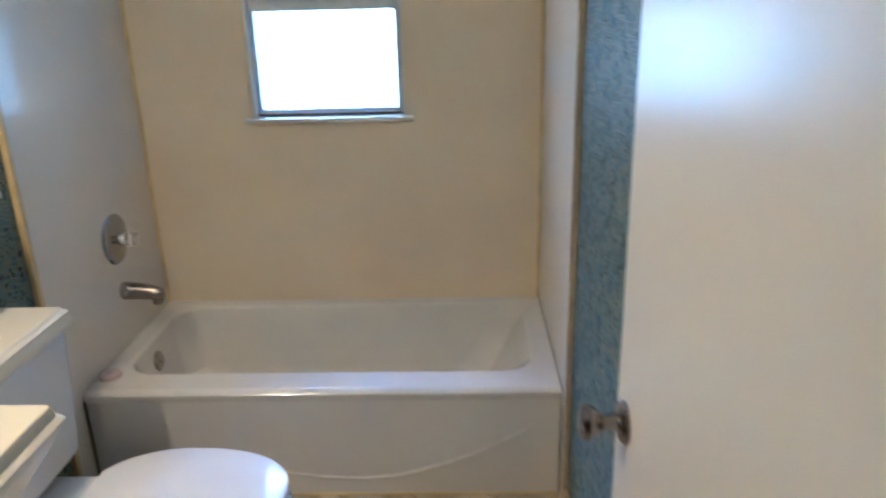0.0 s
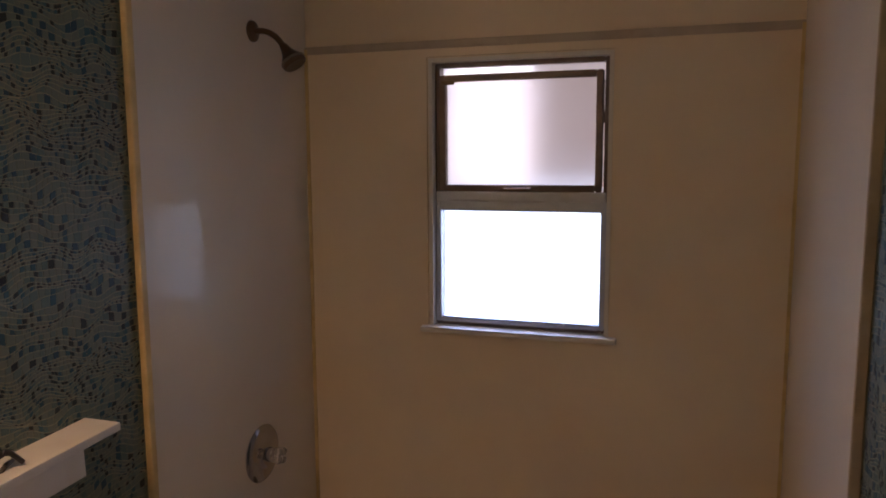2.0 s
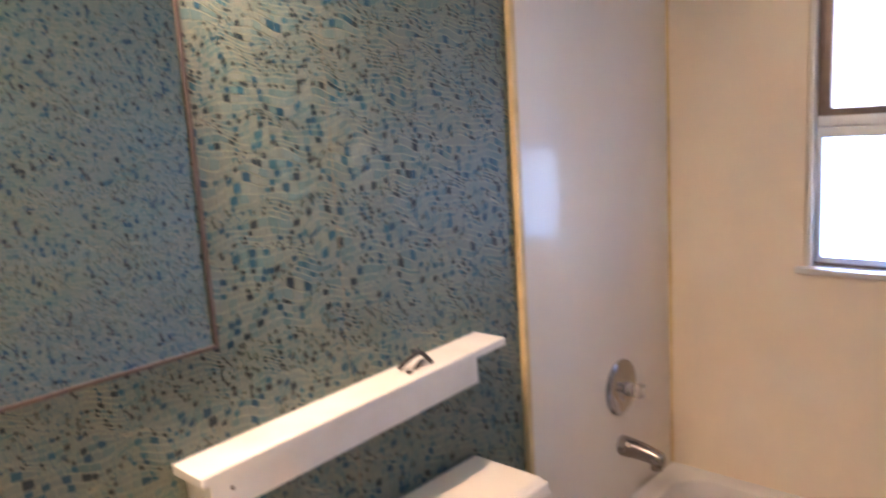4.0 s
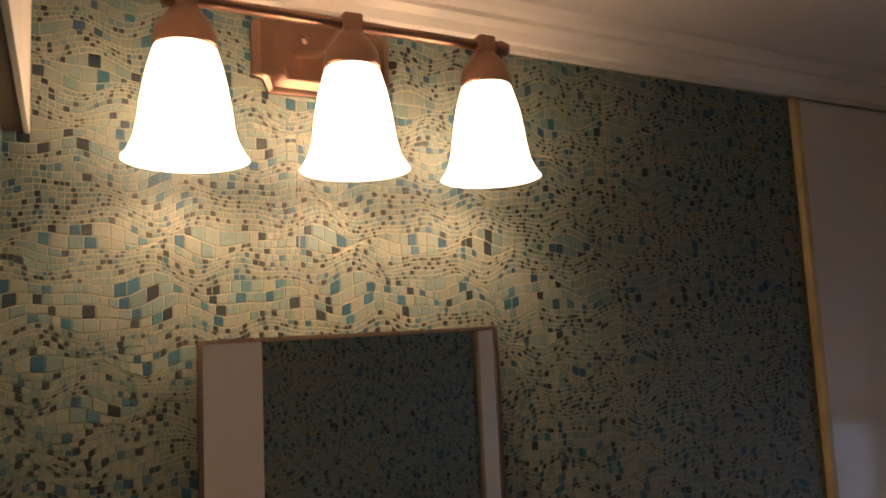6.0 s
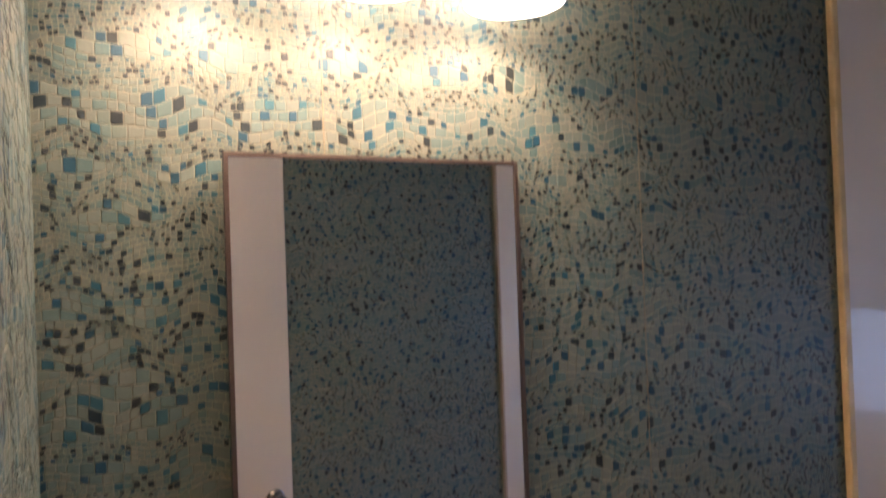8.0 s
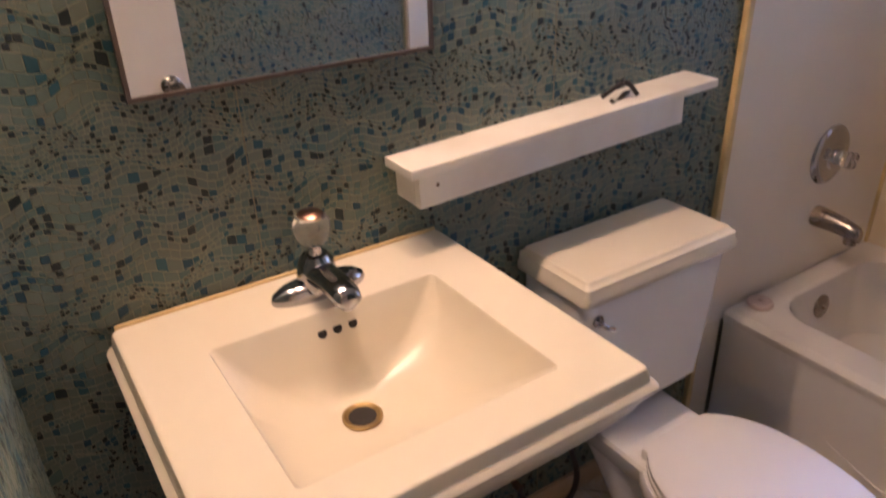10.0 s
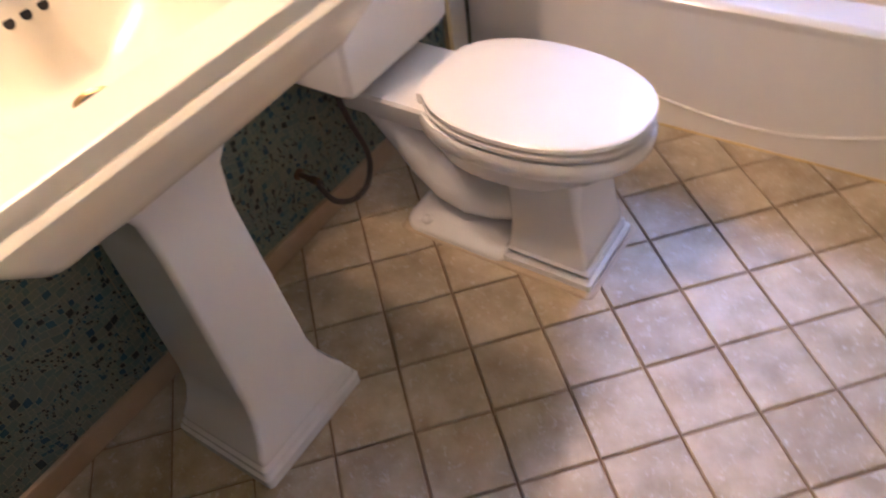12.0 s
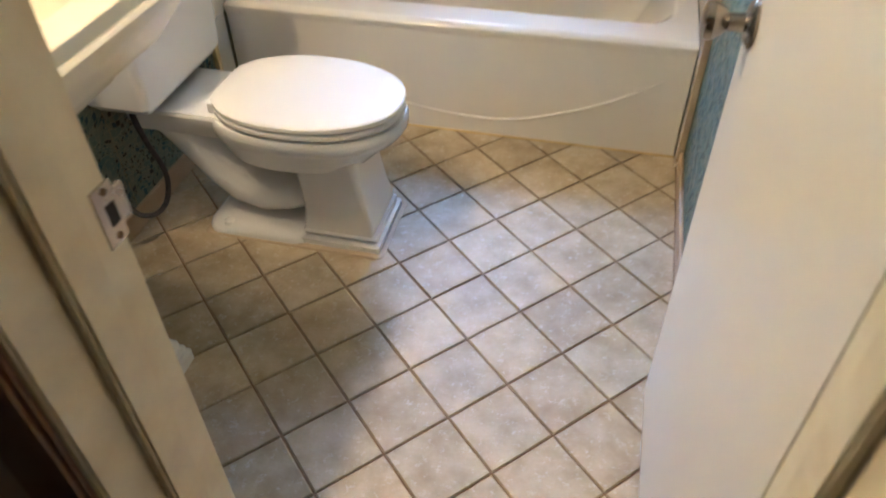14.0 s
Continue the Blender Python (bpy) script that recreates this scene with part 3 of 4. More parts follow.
place_part("head", lathe([(0.0, 0.0), (0.011, 0.0), (0.013, 0.012), (0.020, 0.03), (0.031, 0.044), (0.034, 0.05), (0.034, 0.062), (0.030, 0.067), (0.0, 0.066)], 28,
                          Matrix.Translation((PX + 0.096, 2.0, 1.912)) @ Matrix.Rotation(radians(146), 4, "Y")), M_BRONZE, shower)
place_part("face_ring", lathe([(0.0335, 0.047), (0.0355, 0.050), (0.0355, 0.054), (0.0335, 0.056)], 28,
                               Matrix.Translation((PX + 0.096, 2.0, 1.912)) @ Matrix.Rotation(radians(146), 4, "Y")), M_NICKEL, shower, "bright ring")

# ---- toilet ----
CY = 1.086
wc = thing("toilet", (0.35, CY, 0.0), "two-piece white toilet with its lid closed", "toilet")
place_part("plinth", loft([rrect(0.478, CY - 0.112, 0.698, CY + 0.112, 0.0, 0.008), rrect(0.478, CY - 0.112, 0.698, CY + 0.112, 0.022, 0.008), rrect(0.482, CY - 0.094, 0.689, CY + 0.094, 0.026, 0.008),
                           rrect(0.482, CY - 0.104, 0.687, CY + 0.104, 0.042, 0.008), rrect(0.486, CY - 0.098, 0.679, CY + 0.098, 0.047, 0.008), rrect(0.490, CY - 0.094, 0.680, CY + 0.094, 0.075, 0.010), rrect(0.492, CY - 0.091, 0.668, CY + 0.091, 0.12, 0.012),
                           rrect(0.486, CY - 0.092, 0.655, CY + 0.092, 0.20, 0.016), rrect(0.470, CY - 0.092, 0.652, CY + 0.092, 0.27, 0.03)]), M_WHITE, wc)
place_part("foot", loft([rrect(0.195, CY - 0.124, 0.50, CY + 0.124, 0.0, 0.05, 8), rrect(0.195, CY - 0.124, 0.50, CY + 0.124, 0.012, 0.05, 8), rrect(0.200, CY - 0.119, 0.50, CY + 0.119, 0.022, 0.05, 8), rrect(0.212, CY - 0.106, 0.50, CY + 0.106, 0.030, 0.045, 8),
                         rrect(0.235, CY - 0.085, 0.50, CY + 0.085, 0.036, 0.04, 8)]), M_WHITE, wc)
trap = [(0.125, 0.335, 0.098, 0.062), (0.165, 0.285, 0.092, 0.066), (0.205, 0.225, 0.084, 0.068), (0.245, 0.165, 0.080, 0.070), (0.295, 0.118, 0.080, 0.068), (0.355, 0.098, 0.080, 0.062), (0.420, 0.110, 0.080, 0.060), (0.50, 0.150, 0.082, 0.070)]
rr = []
for n, (x, z, ry, rn) in enumerate(trap):
    xa, za = trap[max(n - 1, 0)][:2]
    xb, zb = trap[min(n + 1, len(trap) - 1)][:2]
    d = math.hypot(xb - xa, zb - za)
    nx, nz = -(zb - za) / d, (xb - xa) / d
    rr.append([(x + nx * rn * math.sin(2 * math.pi * i / 28), CY + ry * math.cos(2 * math.pi * i / 28), max(0.004, z + nz * rn * math.sin(2 * math.pi * i / 28))) for i in range(28)])
place_part("trapway", loft(rr), M_WHITE, wc)
place_part("bowl", loft([egg(0.28, 0.655, CY, 0.108, 0.2380), egg(0.26, 0.705, CY, 0.135, 0.2880), egg(0.25, 0.745, CY, 0.160, 0.3210), egg(0.25, 0.760, CY, 0.170, 0.3410),
                         egg(0.25, 0.762, CY, 0.172, 0.3610), egg(0.255, 0.756, CY, 0.167, 0.3720), egg(0.27, 0.735, CY, 0.15, 0.3760)]), M_WHITE, wc)
place_part("deck", loft([rrect(0.06, CY - 0.095, 0.34, CY + 0.095, 0.3060, 0.02), rrect(0.05, CY - 0.112, 0.34, CY + 0.112, 0.3410, 0.02), rrect(0.05, CY - 0.115, 0.34, CY + 0.115, 0.3680, 0.02), rrect(0.055, CY - 0.110, 0.335, CY + 0.110, 0.3760, 0.02)]), M_WHITE, wc)
place_part("seat", loft([egg(0.275, 0.752, CY, 0.168, 0.3790, flat=0.305), egg(0.27, 0.756, CY, 0.172, 0.3840, flat=0.2880), egg(0.27, 0.756, CY, 0.172, 0.3920, flat=0.2880), egg(0.275, 0.752, CY, 0.168, 0.3960, flat=0.305)]), M_SEAT, wc, "white plastic seat")
place_part("lid", loft([egg(0.272, 0.752, CY, 0.169, 0.3990, flat=0.303), egg(0.27, 0.757, CY, 0.173, 0.4030, flat=0.2880), egg(0.27, 0.757, CY, 0.173, 0.4130, flat=0.2880), egg(0.278, 0.748, CY, 0.165, 0.4185, flat=0.307), egg(0.33, 0.69, CY, 0.11, 0.4220), egg(0.45, 0.55, CY, 0.03, 0.4230)]), M_SEAT, wc, "closed white lid")
for dy in (-0.075, 0.075):
    place_part("hinge", block(0.282, CY + dy - 0.02, 0.3760, 0.31, CY + dy + 0.02, 0.4040, 0.006), M_SEAT, wc)
TY0, TY1 = 0.880, 1.300
place_part("tank", loft([rrect(0.028, TY0 + 0.03, 0.178, TY1 - 0.045, 0.404, 0.02), rrect(0.022, TY0 + 0.012, 0.192, TY1 - 0.028, 0.425, 0.022), rrect(0.014, TY0 + 0.006, 0.200, TY1 - 0.012, 0.66, 0.022), rrect(0.012, TY0 + 0.004, 0.202, TY1 - 0.006, 0.752, 0.022)]), M_WHITE, wc, "white tank")
place_part("tank_lid", loft([rrect(0.010, TY0 - 0.002, 0.210, TY1 + 0.000, 0.741, 0.014), rrect(0.006, TY0 - 0.008, 0.216, TY1 + 0.006, 0.747, 0.014), rrect(0.006, TY0 - 0.008, 0.218, TY1 + 0.006, 0.759, 0.012), rrect(0.008, TY0 - 0.004, 0.213, TY1 + 0.002, 0.769, 0.010),
                             rrect(0.008, TY0 - 0.003, 0.212, TY1 + 0.001, 0.781, 0.010), rrect(0.014, TY0 + 0.004, 0.204, TY1 - 0.006, 0.786, 0.008), rrect(0.016, TY0 + 0.007, 0.201, TY1 - 0.009, 0.792, 0.008), rrect(0.022, TY0 + 0.014, 0.194, TY1 - 0.016, 0.795, 0.008)]), M_BISCUIT, wc, "cream stepped tank lid")
place_part("flush_lever", lathe([(0.0, 0.0), (0.013, 0.0), (0.013, 0.006), (0.007, 0.010), (0.006, 0.016), (0.0, 0.017)], 16, Matrix.Translation((0.199, 0.920, 0.698)) @ AX), M_CHROME, wc, "chrome flush lever")
place_part("lever_arm", tube([(0.213, 0.920, 0.698), (0.220, 0.928, 0.690), (0.220, 0.946, 0.680)], 0.005, 8), M_CHROME, wc, "chrome lever arm")
for dy in (-0.098, 0.098):
    place_part("bolt_cap", lathe([(0.0, 0.0), (0.015, 0.0), (0.014, 0.008), (0.008, 0.013), (0.0, 0.014)], 16, Matrix.Translation((0.262, CY + dy, 0.026))), M_WHITE, wc, "white bolt cap")
place_part("base_caulk", loft([rrect(0.188, CY - 0.131, 0.712, CY + 0.134, -0.0005, 0.02), rrect(0.20, CY - 0.126, 0.704, CY + 0.126, 0.005, 0.02)]), M_EDGE, wc, "stained floor caulk")

hose = thing("supply_hose", (0.0, 0.858, 0.19), "dark braided supply hose looping from a wall stop valve", "hose")
place_part("hose", tube([(0.10, 0.955, 0.412), (0.095, 0.955, 0.36), (0.085, 0.985, 0.26), (0.08, 1.016, 0.17), (0.08, 1.016, 0.11), (0.08, 0.985, 0.068), (0.078, 0.935, 0.066), (0.07, 0.885, 0.10), (0.06, 0.862, 0.155), (0.058, 0.858, 0.185)], 0.0075, 10), M_HOSE, hose)
place_part("stop_valve", lathe([(0.0, 0.0), (0.016, 0.0), (0.015, 0.004), (0.007, 0.006), (0.007, 0.040), (0.010, 0.042), (0.010, 0.062), (0.0, 0.064)], 16, Matrix.Translation((0.0, 0.858, 0.180)) @ AX), M_BRONZE, hose, "dark stop valve")

# ---- pedestal sink ----
sink = thing("pedestal_sink", (0.26, 0.42, 0.0), "cream rectangular pedestal sink with a stepped rim", "sink")
SINK_SHIFT = Vector((0.004, -0.020, -0.027))   # from the drawing to the wall
SX1, SY0, SY1, SZ = 0.530, 0.124, 0.722, 0.916


def off(d, z, r=0.012):
    return rrect(0.004, SY0 + d, SX1 - d, SY1 - d, z, r, 4)


def inner(k, z, r):
    """Rings of the basin, drawn together towards the drain."""
    cx, cy = 0.254, 0.412
    x0, x1, y0, y1 = 0.138, 0.450, 0.240, 0.612
    return rrect(cx + (x0 - cx) * k[0], cy + (y0 - cy) * k[1], cx + (x1 - cx) * k[2], cy + (y1 - cy) * k[1], z, r, 4)


rings = [rrect(0.10, 0.30, 0.36, 0.54, 0.70, 0.03), rrect(0.06, 0.25, 0.42, 0.60, 0.750, 0.03), rrect(0.02, SY0 + 0.08, SX1 - 0.09, SY1 - 0.08, 0.786, 0.03), off(0.060, 0.792, 0.03), off(0.050, 0.798, 0.030), off(0.041, 0.812, 0.028), off(0.028, 0.832, 0.026), off(0.018, 0.848, 0.022), off(0.012, 0.862, 0.018), off(0.011, 0.873, 0.016),
         off(0.002, 0.878, 0.014), off(0.0, 0.886, 0.014), off(0.004, 0.891, 0.012), off(0.010, 0.894, 0.010), off(0.012, 0.906, 0.010), off(0.015, 0.913, 0.010), off(0.021, SZ, 0.010),
         inner((1.0, 1.0, 1.0), SZ - 0.001, 0.010), inner((0.97, 0.985, 0.985), SZ - 0.006, 0.012), inner((0.88, 0.94, 0.90), 0.878, 0.03), inner((0.76, 0.84, 0.76), 0.835, 0.05), inner((0.58, 0.62, 0.55), 0.806, 0.05), inner((0.3, 0.3, 0.25), 0.794, 0.03), inner((0.16, 0.1, 0.10), 0.791, 0.015)]
place_part("basin", loft(rings), M_BISCUIT, sink)
place_part("drain", lathe([(0.018, -0.004), (0.021, 0.0), (0.027, 0.003), (0.030, 0.001), (0.030, -0.006)], 24, Matrix.Translation((0.252, 0.412, 0.795)), True), M_BRASS, sink, "tarnished brass drain ring")
place_part("drain_hole", lathe([(0.0, 0.0), (0.021, 0.0), (0.0, 0.0005)], 20, Matrix.Translation((0.252, 0.412, 0.7945))), M_DARK, sink, "dark drain opening")
for y in (0.406, 0.431, 0.457):
    place_part("overflow_hole", lathe([(0.0, 0.0), (0.0075, 0.0), (0.0075, 0.0015), (0.0, 0.0015)], 16, Matrix.Translation((0.1490, y, 0.884)) @ Matrix.Rotation(radians(65), 4, "Y")), M_DARK, sink, "round overflow hole")
place_part("back_caulk", block(0.0, SY0 + 0.02, 0.893, 0.008, SY1 - 0.02, 0.921, 0.003), M_YELLOW, sink, "stained caulk at the wall")

sink.location += SINK_SHIFT


def foot(d, z, r=0.01):
    return rrect(0.134 + d, 0.270 + d, 0.382 - d, 0.551 - d, z, r)


place_part("pedestal", loft([foot(0, 0), foot(0, 0.026), foot(0.006, 0.032), foot(0.007, 0.044), foot(0.014, 0.050), foot(0.015, 0.068),
                             rrect(0.150, 0.305, 0.352, 0.520, 0.092, 0.01), rrect(0.152, 0.320, 0.342, 0.506, 0.130, 0.01), rrect(0.152, 0.326, 0.337, 0.498, 0.18, 0.01), rrect(0.150, 0.330, 0.330, 0.474, 0.55, 0.01),
                             rrect(0.145, 0.322, 0.337, 0.480, 0.63, 0.012), rrect(0.12, 0.284, 0.376, 0.512, 0.715, 0.02)]), M_WHITE, sink, "white tapered square pedestal")

FX, FY = 0.080, 0.437
tap = thing("faucet", (FX, FY, SZ), "chrome single-handle faucet with a clear knob on the sink", "faucet")
place_part("base", loft([[(FX + a * 0.028 * math.cos(2 * math.pi * i / 32), FY + a * 0.078 * math.sin(2 * math.pi * i / 32), SZ + z) for i in range(32)] for a, z in ((1.0, -0.001), (1.02, 0.006), (0.97, 0.014), (0.8, 0.022), (0.5, 0.027))]), M_CHROME, tap)
place_part("body", lathe([(0.0, 0.0), (0.034, 0.0), (0.032, 0.018), (0.028, 0.042), (0.020, 0.054), (0.0, 0.057)], 24, Matrix.Translation((FX, FY, SZ + 0.012))), M_CHROME, tap)
rr = []
for d, w, h, z in ((0.0, 0.026, 0.022, 0.034), (0.04, 0.025, 0.019, 0.040), (0.075, 0.024, 0.017, 0.043), (0.100, 0.023, 0.016, 0.041), (0.112, 0.020, 0.013, 0.037), (0.117, 0.012, 0.007, 0.033)):
    rr.append([(FX + d, FY + w * math.cos(2 * math.pi * i / 16), SZ + z + h * math.sin(2 * math.pi * i / 16)) for i in range(16)])
place_part("spout", loft(rr), M_CHROME, tap)
place_part("aerator", lathe([(0.0, 0.0), (0.010, 0.0), (0.011, 0.016), (0.0, 0.016)], 16, Matrix.Translation((FX + 0.103, FY, SZ + 0.020))), M_CHROME, tap)
place_part("stem", lathe([(0.0, 0.0), (0.012, 0.0), (0.009, 0.02), (0.0, 0.02)], 16, Matrix.Translation((FX, FY, SZ + 0.066))), M_CHROME, tap)
place_part("knob", lathe([(0.0, 0.0), (0.015, 0.0), (0.024, 0.010), (0.029, 0.026), (0.029, 0.040), (0.024, 0.047), (0.0, 0.048)], 12, Matrix.Translation((FX, FY, SZ + 0.082))), M_ACRYLIC, tap, "clear faceted knob")
place_part("knob_cap", lathe([(0.0, 0.0), (0.019, 0.0), (0.020, 0.003), (0.014, 0.007), (0.0, 0.008)], 20, Matrix.Translation((FX, FY, SZ + 0.130))), M_COPPER, tap, "copper-toned knob cap")

tap.location += SINK_SHIFT

# ---- shelf, mirror, lamp ----
shelf = thing("wall_shelf", (0.0, 0.95, 1.0), "white painted wooden wall shelf hung slightly askew over the toilet", "shelf")
place_part("board", block(0.0, 0.593, 1.022, 0.090, 1.333, 1.040, 0.003), M_SHELF, shelf)
place_part("front_rail", block(0.060, 0.612, 0.962, 0.078, 1.246, 1.0218, 0.002), M_SHELF, shelf)
for y in (0.612, 1.228):
    place_part("end_bracket", block(0.0, y, 0.963, 0.0598, y + 0.018, 1.0218, 0.002), M_SHELF, shelf)
place_part("screw_hole", lathe([(0.0, 0.0), (0.004, 0.0), (0.003, 0.001), (0.0, 0.001)], 10, Matrix.Translation((0.0778, 0.648, 0.998)) @ AX), M_BRONZE, shelf, "dark screw hole")
shelf.rotation_euler = (radians(2.0), 0, 0)
shelf.location.z = 1.0205

clip = thing("hair_clip", (0.05, 1.095, 1.067), "small dark hair clip with a bright hinge on the shelf", "hair clip")
place_part("jaw", tube([(0.030, 1.060, 1.071), (0.045, 1.080, 1.090), (0.055, 1.100, 1.098), (0.066, 1.120, 1.074)], lambda t: 0.0055 - 0.002 * abs(t - 0.5), 8), M_BLACK, clip)
place_part("jaw", tube([(0.060, 1.057, 1.071), (0.052, 1.080, 1.063), (0.050, 1.100, 1.075), (0.038, 1.125, 1.073)], lambda t: 0.005 - 0.002 * abs(t - 0.5), 8), M_BLACK, clip)
place_part("spring", lathe([(0.0, -0.012), (0.006, -0.012), (0.006, 0.012), (0.0, 0.012)], 12, Matrix.Translation((0.05, 1.101, 1.097)) @ Matrix.Rotation(radians(70), 4, "X")), M_CHROME, clip, "bright metal spring")
clip.location.z = 1.0655

MY0, MY1, MZ0, MZ1 = 0.210, 0.684, 1.215, 1.809
MIRROR_TURN = 1.0
mir = thing("mirror_cabinet", (0.0, MY1, MZ0), "medicine cabinet with a mirror door standing slightly ajar", "mirror cabinet")
place_part("body", block(0.0, MY0 + 0.010, MZ0 + 0.008, 0.014, MY1 - 0.004, MZ1 - 0.008, 0.002), M_TRIM, mir)
leaf = place_part("mirror", block(0.0165, MY0 + 0.004, MZ0 + 0.004, 0.0205, MY1 - 0.004, MZ1 - 0.004), M_MIRROR, mir, "mirror door", False)
bm = bmesh.new()
for y0, z0, y1, z1 in ((MY0, MZ0, MY0 + 0.006, MZ1), (MY1 - 0.006, MZ0, MY1, MZ1), (MY0 + 0.006, MZ0, MY1 - 0.006, MZ0 + 0.006), (MY0 + 0.006, MZ1 - 0.006, MY1 - 0.006, MZ1)):
    box(bm, 0.014, y0, z0, 0.0235, y1, z1)
bm.transform(Matrix.Translation((0.0, -MY1, -MZ0)))
part("frame", bm, M_OLDALU, leaf, "thin dull metal edge", False)
leaf.rotation_euler = (0, 0, radians(MIRROR_TURN))

LZ = 2.214
lamp = thing("vanity_light", (0.0, 0.424, LZ), "copper three-light vanity fixture with lit frosted bell shades", "vanity light")
oct_ = [(-0.110, 0.040), (-0.094, 0.060), (-0.070, 0.064), (0.070, 0.064), (0.094, 0.060), (0.110, 0.040), (0.110, -0.040), (0.094, -0.044), (0.086, -0.064), (-0.086, -0.064), (-0.094, -0.044), (-0.110, -0.040)]
place_part("back_plate", loft([[(x, 0.424 + y * k, LZ - 0.004 + z * k) for y, z in oct_] for x, k in ((0.0, 1.0), (0.008, 1.0), (0.012, 0.93), (0.018, 0.90), (0.024, 0.72), (0.028, 0.70))]), M_COPPER, lamp, "stepped copper back plate")
place_part("bar", tube([(0.13, 0.185, LZ), (0.13, 0.670, LZ)], 0.008, 14), M_COPPER, lamp)
for y in (0.185, 0.670):
    place_part("finial", lathe([(0.0, -0.014), (0.010, -0.012), (0.013, 0.0), (0.010, 0.012), (0.0, 0.014)], 16, Matrix.Translation((0.13, y, LZ)) @ Matrix.Rotation(radians(90), 4, "X")), M_COPPER, lamp)
for y in (0.374, 0.464):
    place_part("arm", tube([(0.02, y, LZ - 0.01), (0.07, y + 0.5 * (0.424 - y), LZ - 0.022), (0.11, 0.424 + 0.25 * (y - 0.424), LZ - 0.01), (0.13, 0.424 + 0.2 * (y - 0.424), LZ)], 0.006, 10), M_COPPER, lamp)
for y in (0.388, 0.460):
    place_part("screw", lathe([(0.0, 0.0), (0.007, 0.0), (0.0065, 0.004), (0.004, 0.007), (0.0, 0.008)], 14, Matrix.Translation((0.028, y, LZ + 0.012)) @ Matrix.Rotation(radians(90), 4, "Y")), M_COPPER, lamp, "round copper cap nut")
bell = [(0.029, 2.1660), (0.036, 2.1600), (0.045, 2.1400), (0.054, 2.1100), (0.060, 2.0780), (0.064, 2.0500), (0.069, 2.0300), (0.078, 2.0140), (0.084, 2.0070),
        (0.081, 2.0075), (0.074, 2.0160), (0.066, 2.0310), (0.061, 2.0500), (0.057, 2.0780), (0.051, 2.1100), (0.042, 2.1380), (0.033, 2.1560), (0.027, 2.1610)]
for y in (0.203, 0.424, 0.641):
    place_part("socket", block(0.116, y - 0.014, LZ - 0.018, 0.144, y + 0.014, LZ + 0.014, 0.003), M_COPPER, lamp)
    place_part("cap", lathe([(0.0, 2.2020), (0.016, 2.2020), (0.022, 2.1950), (0.036, 2.1760), (0.039, 2.1620), (0.0405, 2.1510), (0.0385, 2.1480), (0.0, 2.1580)], 28, Matrix.Translation((0.13, y, 0))), M_COPPER, lamp)
    bm = lathe([(r * 0.90, z) for r, z in bell + bell[:1]], 36, Matrix.Translation((0.13, y, 0)), True)
    bmesh.ops.remove_doubles(bm, verts=bm.verts, dist=1e-5)
    bmesh.ops.recalc_face_normals(bm, faces=bm.faces)
    place_part("shade", bm, M_SHADE, lamp, "lit frosted glass bell shade")
    d = bpy.data.lights.new("bulb_light", "POINT")
    d.energy, d.color, d.shadow_soft_size = 17.0, LAMP_WARM, 0.032
    new("bulb_light", d).location = (0.13, y - 0.019, 2.087)

lamp.location = (0.0, 0.405, LZ + 0.024)

# ---- floor tiles ----
TX, TYY, HX, HY = 0.6569, 0.6191, 0.1123, 0.0040
def clip_poly(poly, axis, limit, keep_less):
    out = []
    for a, b in zip(poly, poly[1:] + poly[:1]):
        ia, ib = (a[axis] <= limit) == keep_less, (b[axis] <= limit) == keep_less
        if ia:
            out.append(a)
        if ia != ib:
            t = (limit - a[axis]) / (b[axis] - a[axis])
            out.append((a[0] + (b[0] - a[0]) * t, a[1] + (b[1] - a[1]) * t))
    return out


floor = bpy.data.objects["floor"]
rng = random.Random(4)
for i in range(-12, 14):
    for j in range(-12, 14):
        g = 0.968
        cx, cy = i + 0.5, j + 0.5
        quad = [(cx - g / 2, cy - g / 2), (cx + g / 2, cy - g / 2), (cx + g / 2, cy + g / 2), (cx - g / 2, cy + g / 2)]
        poly = []
        for a, b in quad:
            u, v = a - b, a + b
            poly.append((TX + u * HX - v * HY, TYY + u * HY + v * HX))
        for axis, limit, less in ((0, 0.013, False), (0, W - 0.013, True), (1, S + 0.002, False), (1, TUB + 0.004, True)):
            poly = clip_poly(poly, axis, limit, less) if len(poly) > 2 else []
        if len(poly) < 3:
            continue
        mx, my = sum(p[0] for p in poly) / len(poly), sum(p[1] for p in poly) / len(poly)
        area = abs(sum(a[0] * b[1] - b[0] * a[1] for a, b in zip(poly, poly[1:] + poly[:1]))) / 2
        if area < 2e-4:
            continue
        tilt = rng.uniform(-0.0005, 0.0005)
        top = [(mx + (x - mx) * 0.97, my + (y - my) * 0.97, tilt + 0.0) for x, y in poly]
        mid = [(x, y, tilt - 0.002) for x, y in poly]
        bot = [(x, y, -0.0062) for x, y in poly]
        part("tile", loft([bot, mid, top]), M_TILE, floor, "", False)

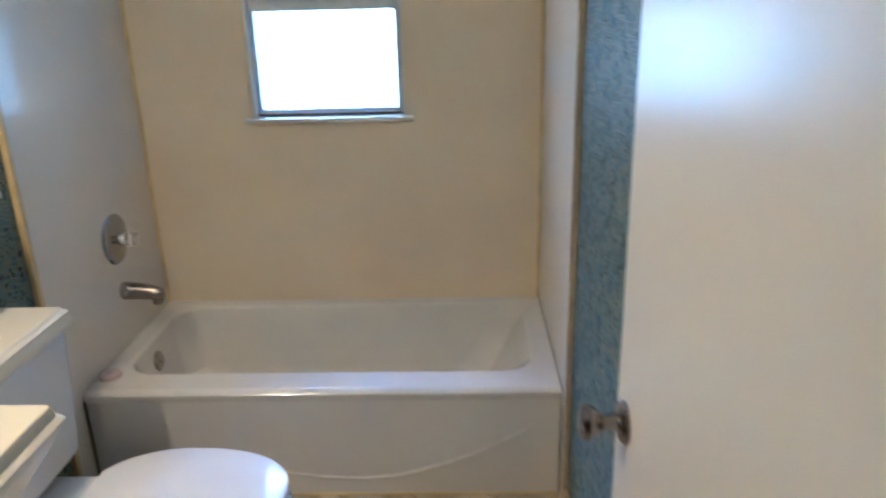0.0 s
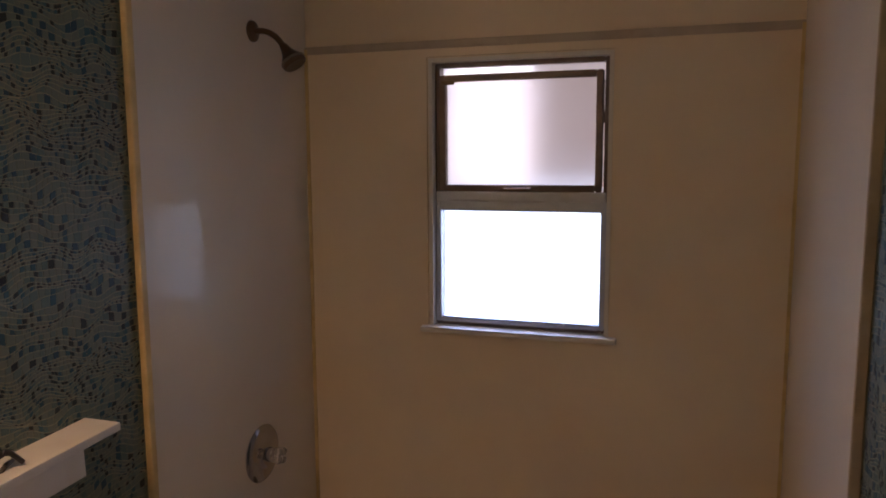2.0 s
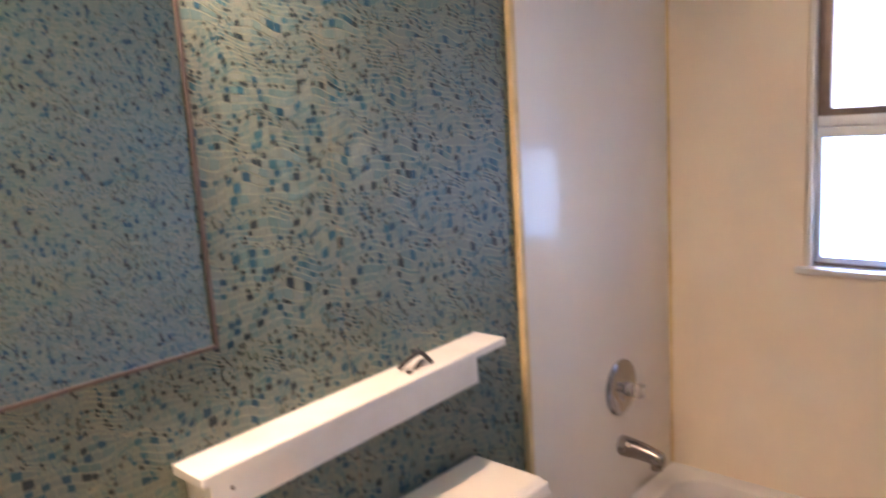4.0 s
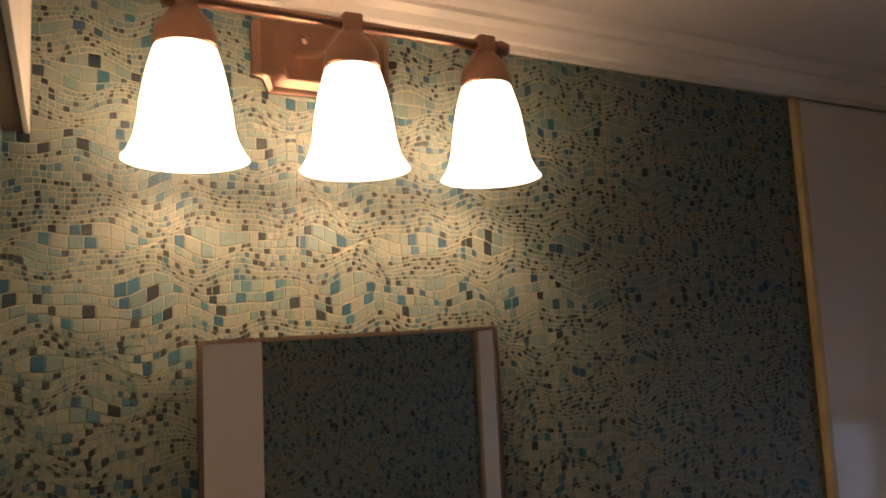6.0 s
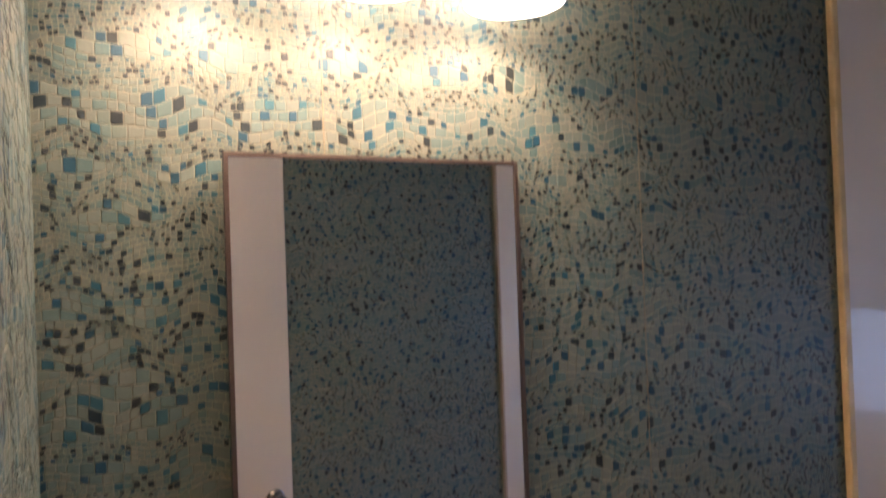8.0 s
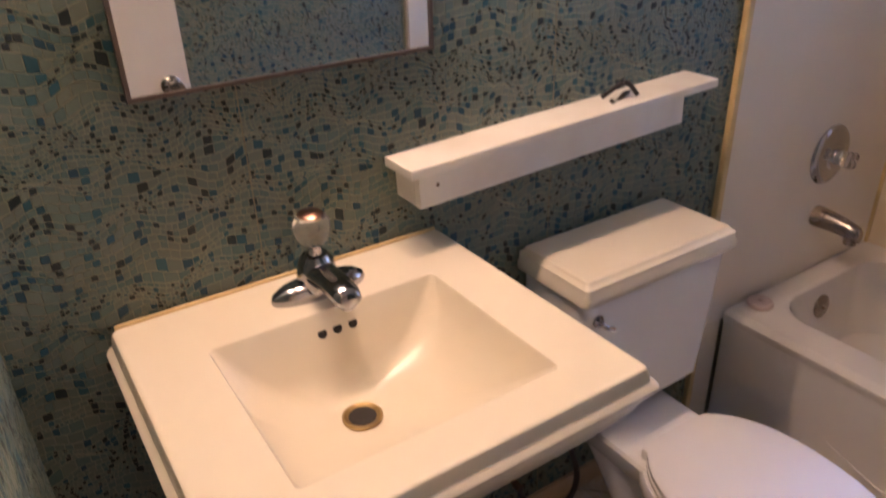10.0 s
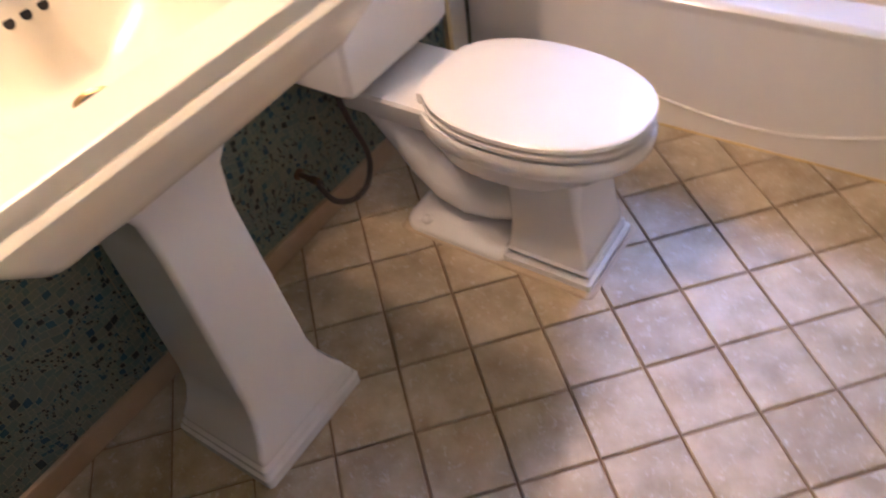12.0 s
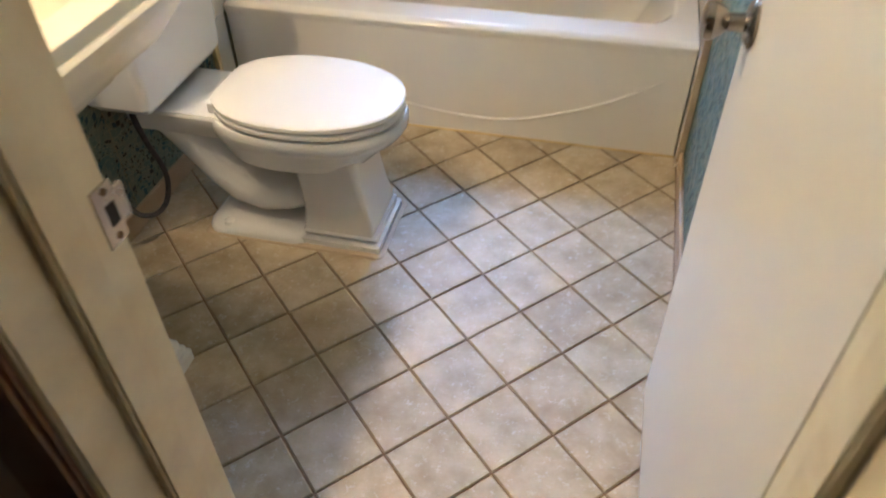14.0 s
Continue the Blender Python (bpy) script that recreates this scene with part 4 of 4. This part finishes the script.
# ---- embossed mosaic wallpaper: wavy rows of small uneven pieces ----
def mosaic(parent, seed, u0, u1, v0, v1, to_world):
    """Rows of small square pieces; slow waves pinch some rows to narrow streams and swell others."""
    rng = random.Random(seed)
    ph = [rng.uniform(0, 6.28) for _ in range(6)]
    levels, v, run = [], v0 - 0.08, 0
    while v < v1 + 0.08:
        levels.append(v)
        if run == 0:
            run, narrow = rng.randint(1, 3), rng.random() < 0.5
        run -= 1
        v += rng.uniform(0.0062, 0.0085) if narrow else rng.uniform(0.0108, 0.0155)

    def line(k, u):
        v = levels[k]
        p = 1.5 * math.sin(v * 27 + ph[0]) + 1.1 * math.sin(v * 57 + ph[1])
        q = 1.6 * math.sin(v * 38 + ph[2])
        return v + 0.0068 * math.sin(u * 41 + p) + 0.0042 * math.sin(u * 67 + q + ph[3]) + 0.0030 * math.sin(u * 19 + v * 31 + ph[4])

    def gap(k, u):
        return line(k + 1, u) - line(k, u)

    verts, faces, mats = [], [], []
    for k in range(len(levels) - 1):
        u, last = u0 - rng.uniform(0, 0.02), 0
        while u < u1:
            h = max(0.0040, gap(k, u))
            w = min(max(h * rng.uniform(0.75, 1.3), 0.0062), 0.021)
            r = rng.random()
            if h > 0.0105:
                kind = 1 if r < 0.21 else 2 if r < 0.29 else 0
            else:
                kind = 2 if r < 0.27 else 1 if r < 0.36 else 0
            if last and rng.random() < 0.65:
                kind = 0
            last = kind
            if kind:
                w = max(0.0062, min(w, h * 0.98, 0.016))
            a, b = max(u, u0) + 0.0004, min(u + w, u1) - 0.0004
            u += w
            if b - a < 0.002:
                continue
            quad = [(a, line(k, a) + 0.0007), (b, line(k, b) + 0.0007), (b, line(k + 1, b) - 0.0007), (a, line(k + 1, a) - 0.0007)]
            quad = [(x, min(max(y, v0), v1)) for x, y in quad]
            if min(quad[2][1] - quad[1][1], quad[3][1] - quad[0][1]) < 0.0012:
                continue
            n = len(verts)
            lift = 0.0006 + 0.0003 * rng.random()
            cx, cy = (a + b) / 2, sum(p[1] for p in quad) / 4
            verts += [to_world(x, y, 0.0001) for x, y in quad]
            verts += [to_world(x + (cx - x) * 0.07, y + (cy - y) * 0.07, lift) for x, y in quad]
            faces += [(n + 4, n + 5, n + 6, n + 7)] + [(n + i, n + (i + 1) % 4, n + 4 + (i + 1) % 4, n + 4 + i) for i in range(4)]
            mats += [kind] * 5
    me = bpy.data.meshes.new("mosaic_print")
    me.from_pydata(verts, [], faces)
    for mt in (M_PALE, M_TEAL, M_BROWN):
        me.materials.append(mt)
    me.polygons.foreach_set("material_index", mats)
    me.update()
    ob = new("mosaic_print", me)
    ob.parent = parent
    return tagged(ob, "embossed teal and cream mosaic pattern", "", "", "stuff")


mosaic(bpy.data.objects["wall_west"], 1, S, 1.500, 0.058, 2.290, lambda u, v, d: (d, u, v))
mosaic(bpy.data.objects["wall_east"], 2, S, 1.540, 0.058, 2.290, lambda u, v, d: (W - d, u, v))
mosaic(bpy.data.objects["wall_south"], 3, 0.0, DX0 - 0.02, 0.058, 2.083, lambda u, v, d: (u, S + d, v))
for y in (0.362, 0.962):
    part("paper_seam", block(0.0, y - 0.0008, 0.06, 0.0013, y + 0.0008, 2.288), M_SEAM, bpy.data.objects["wall_west"], "", False)
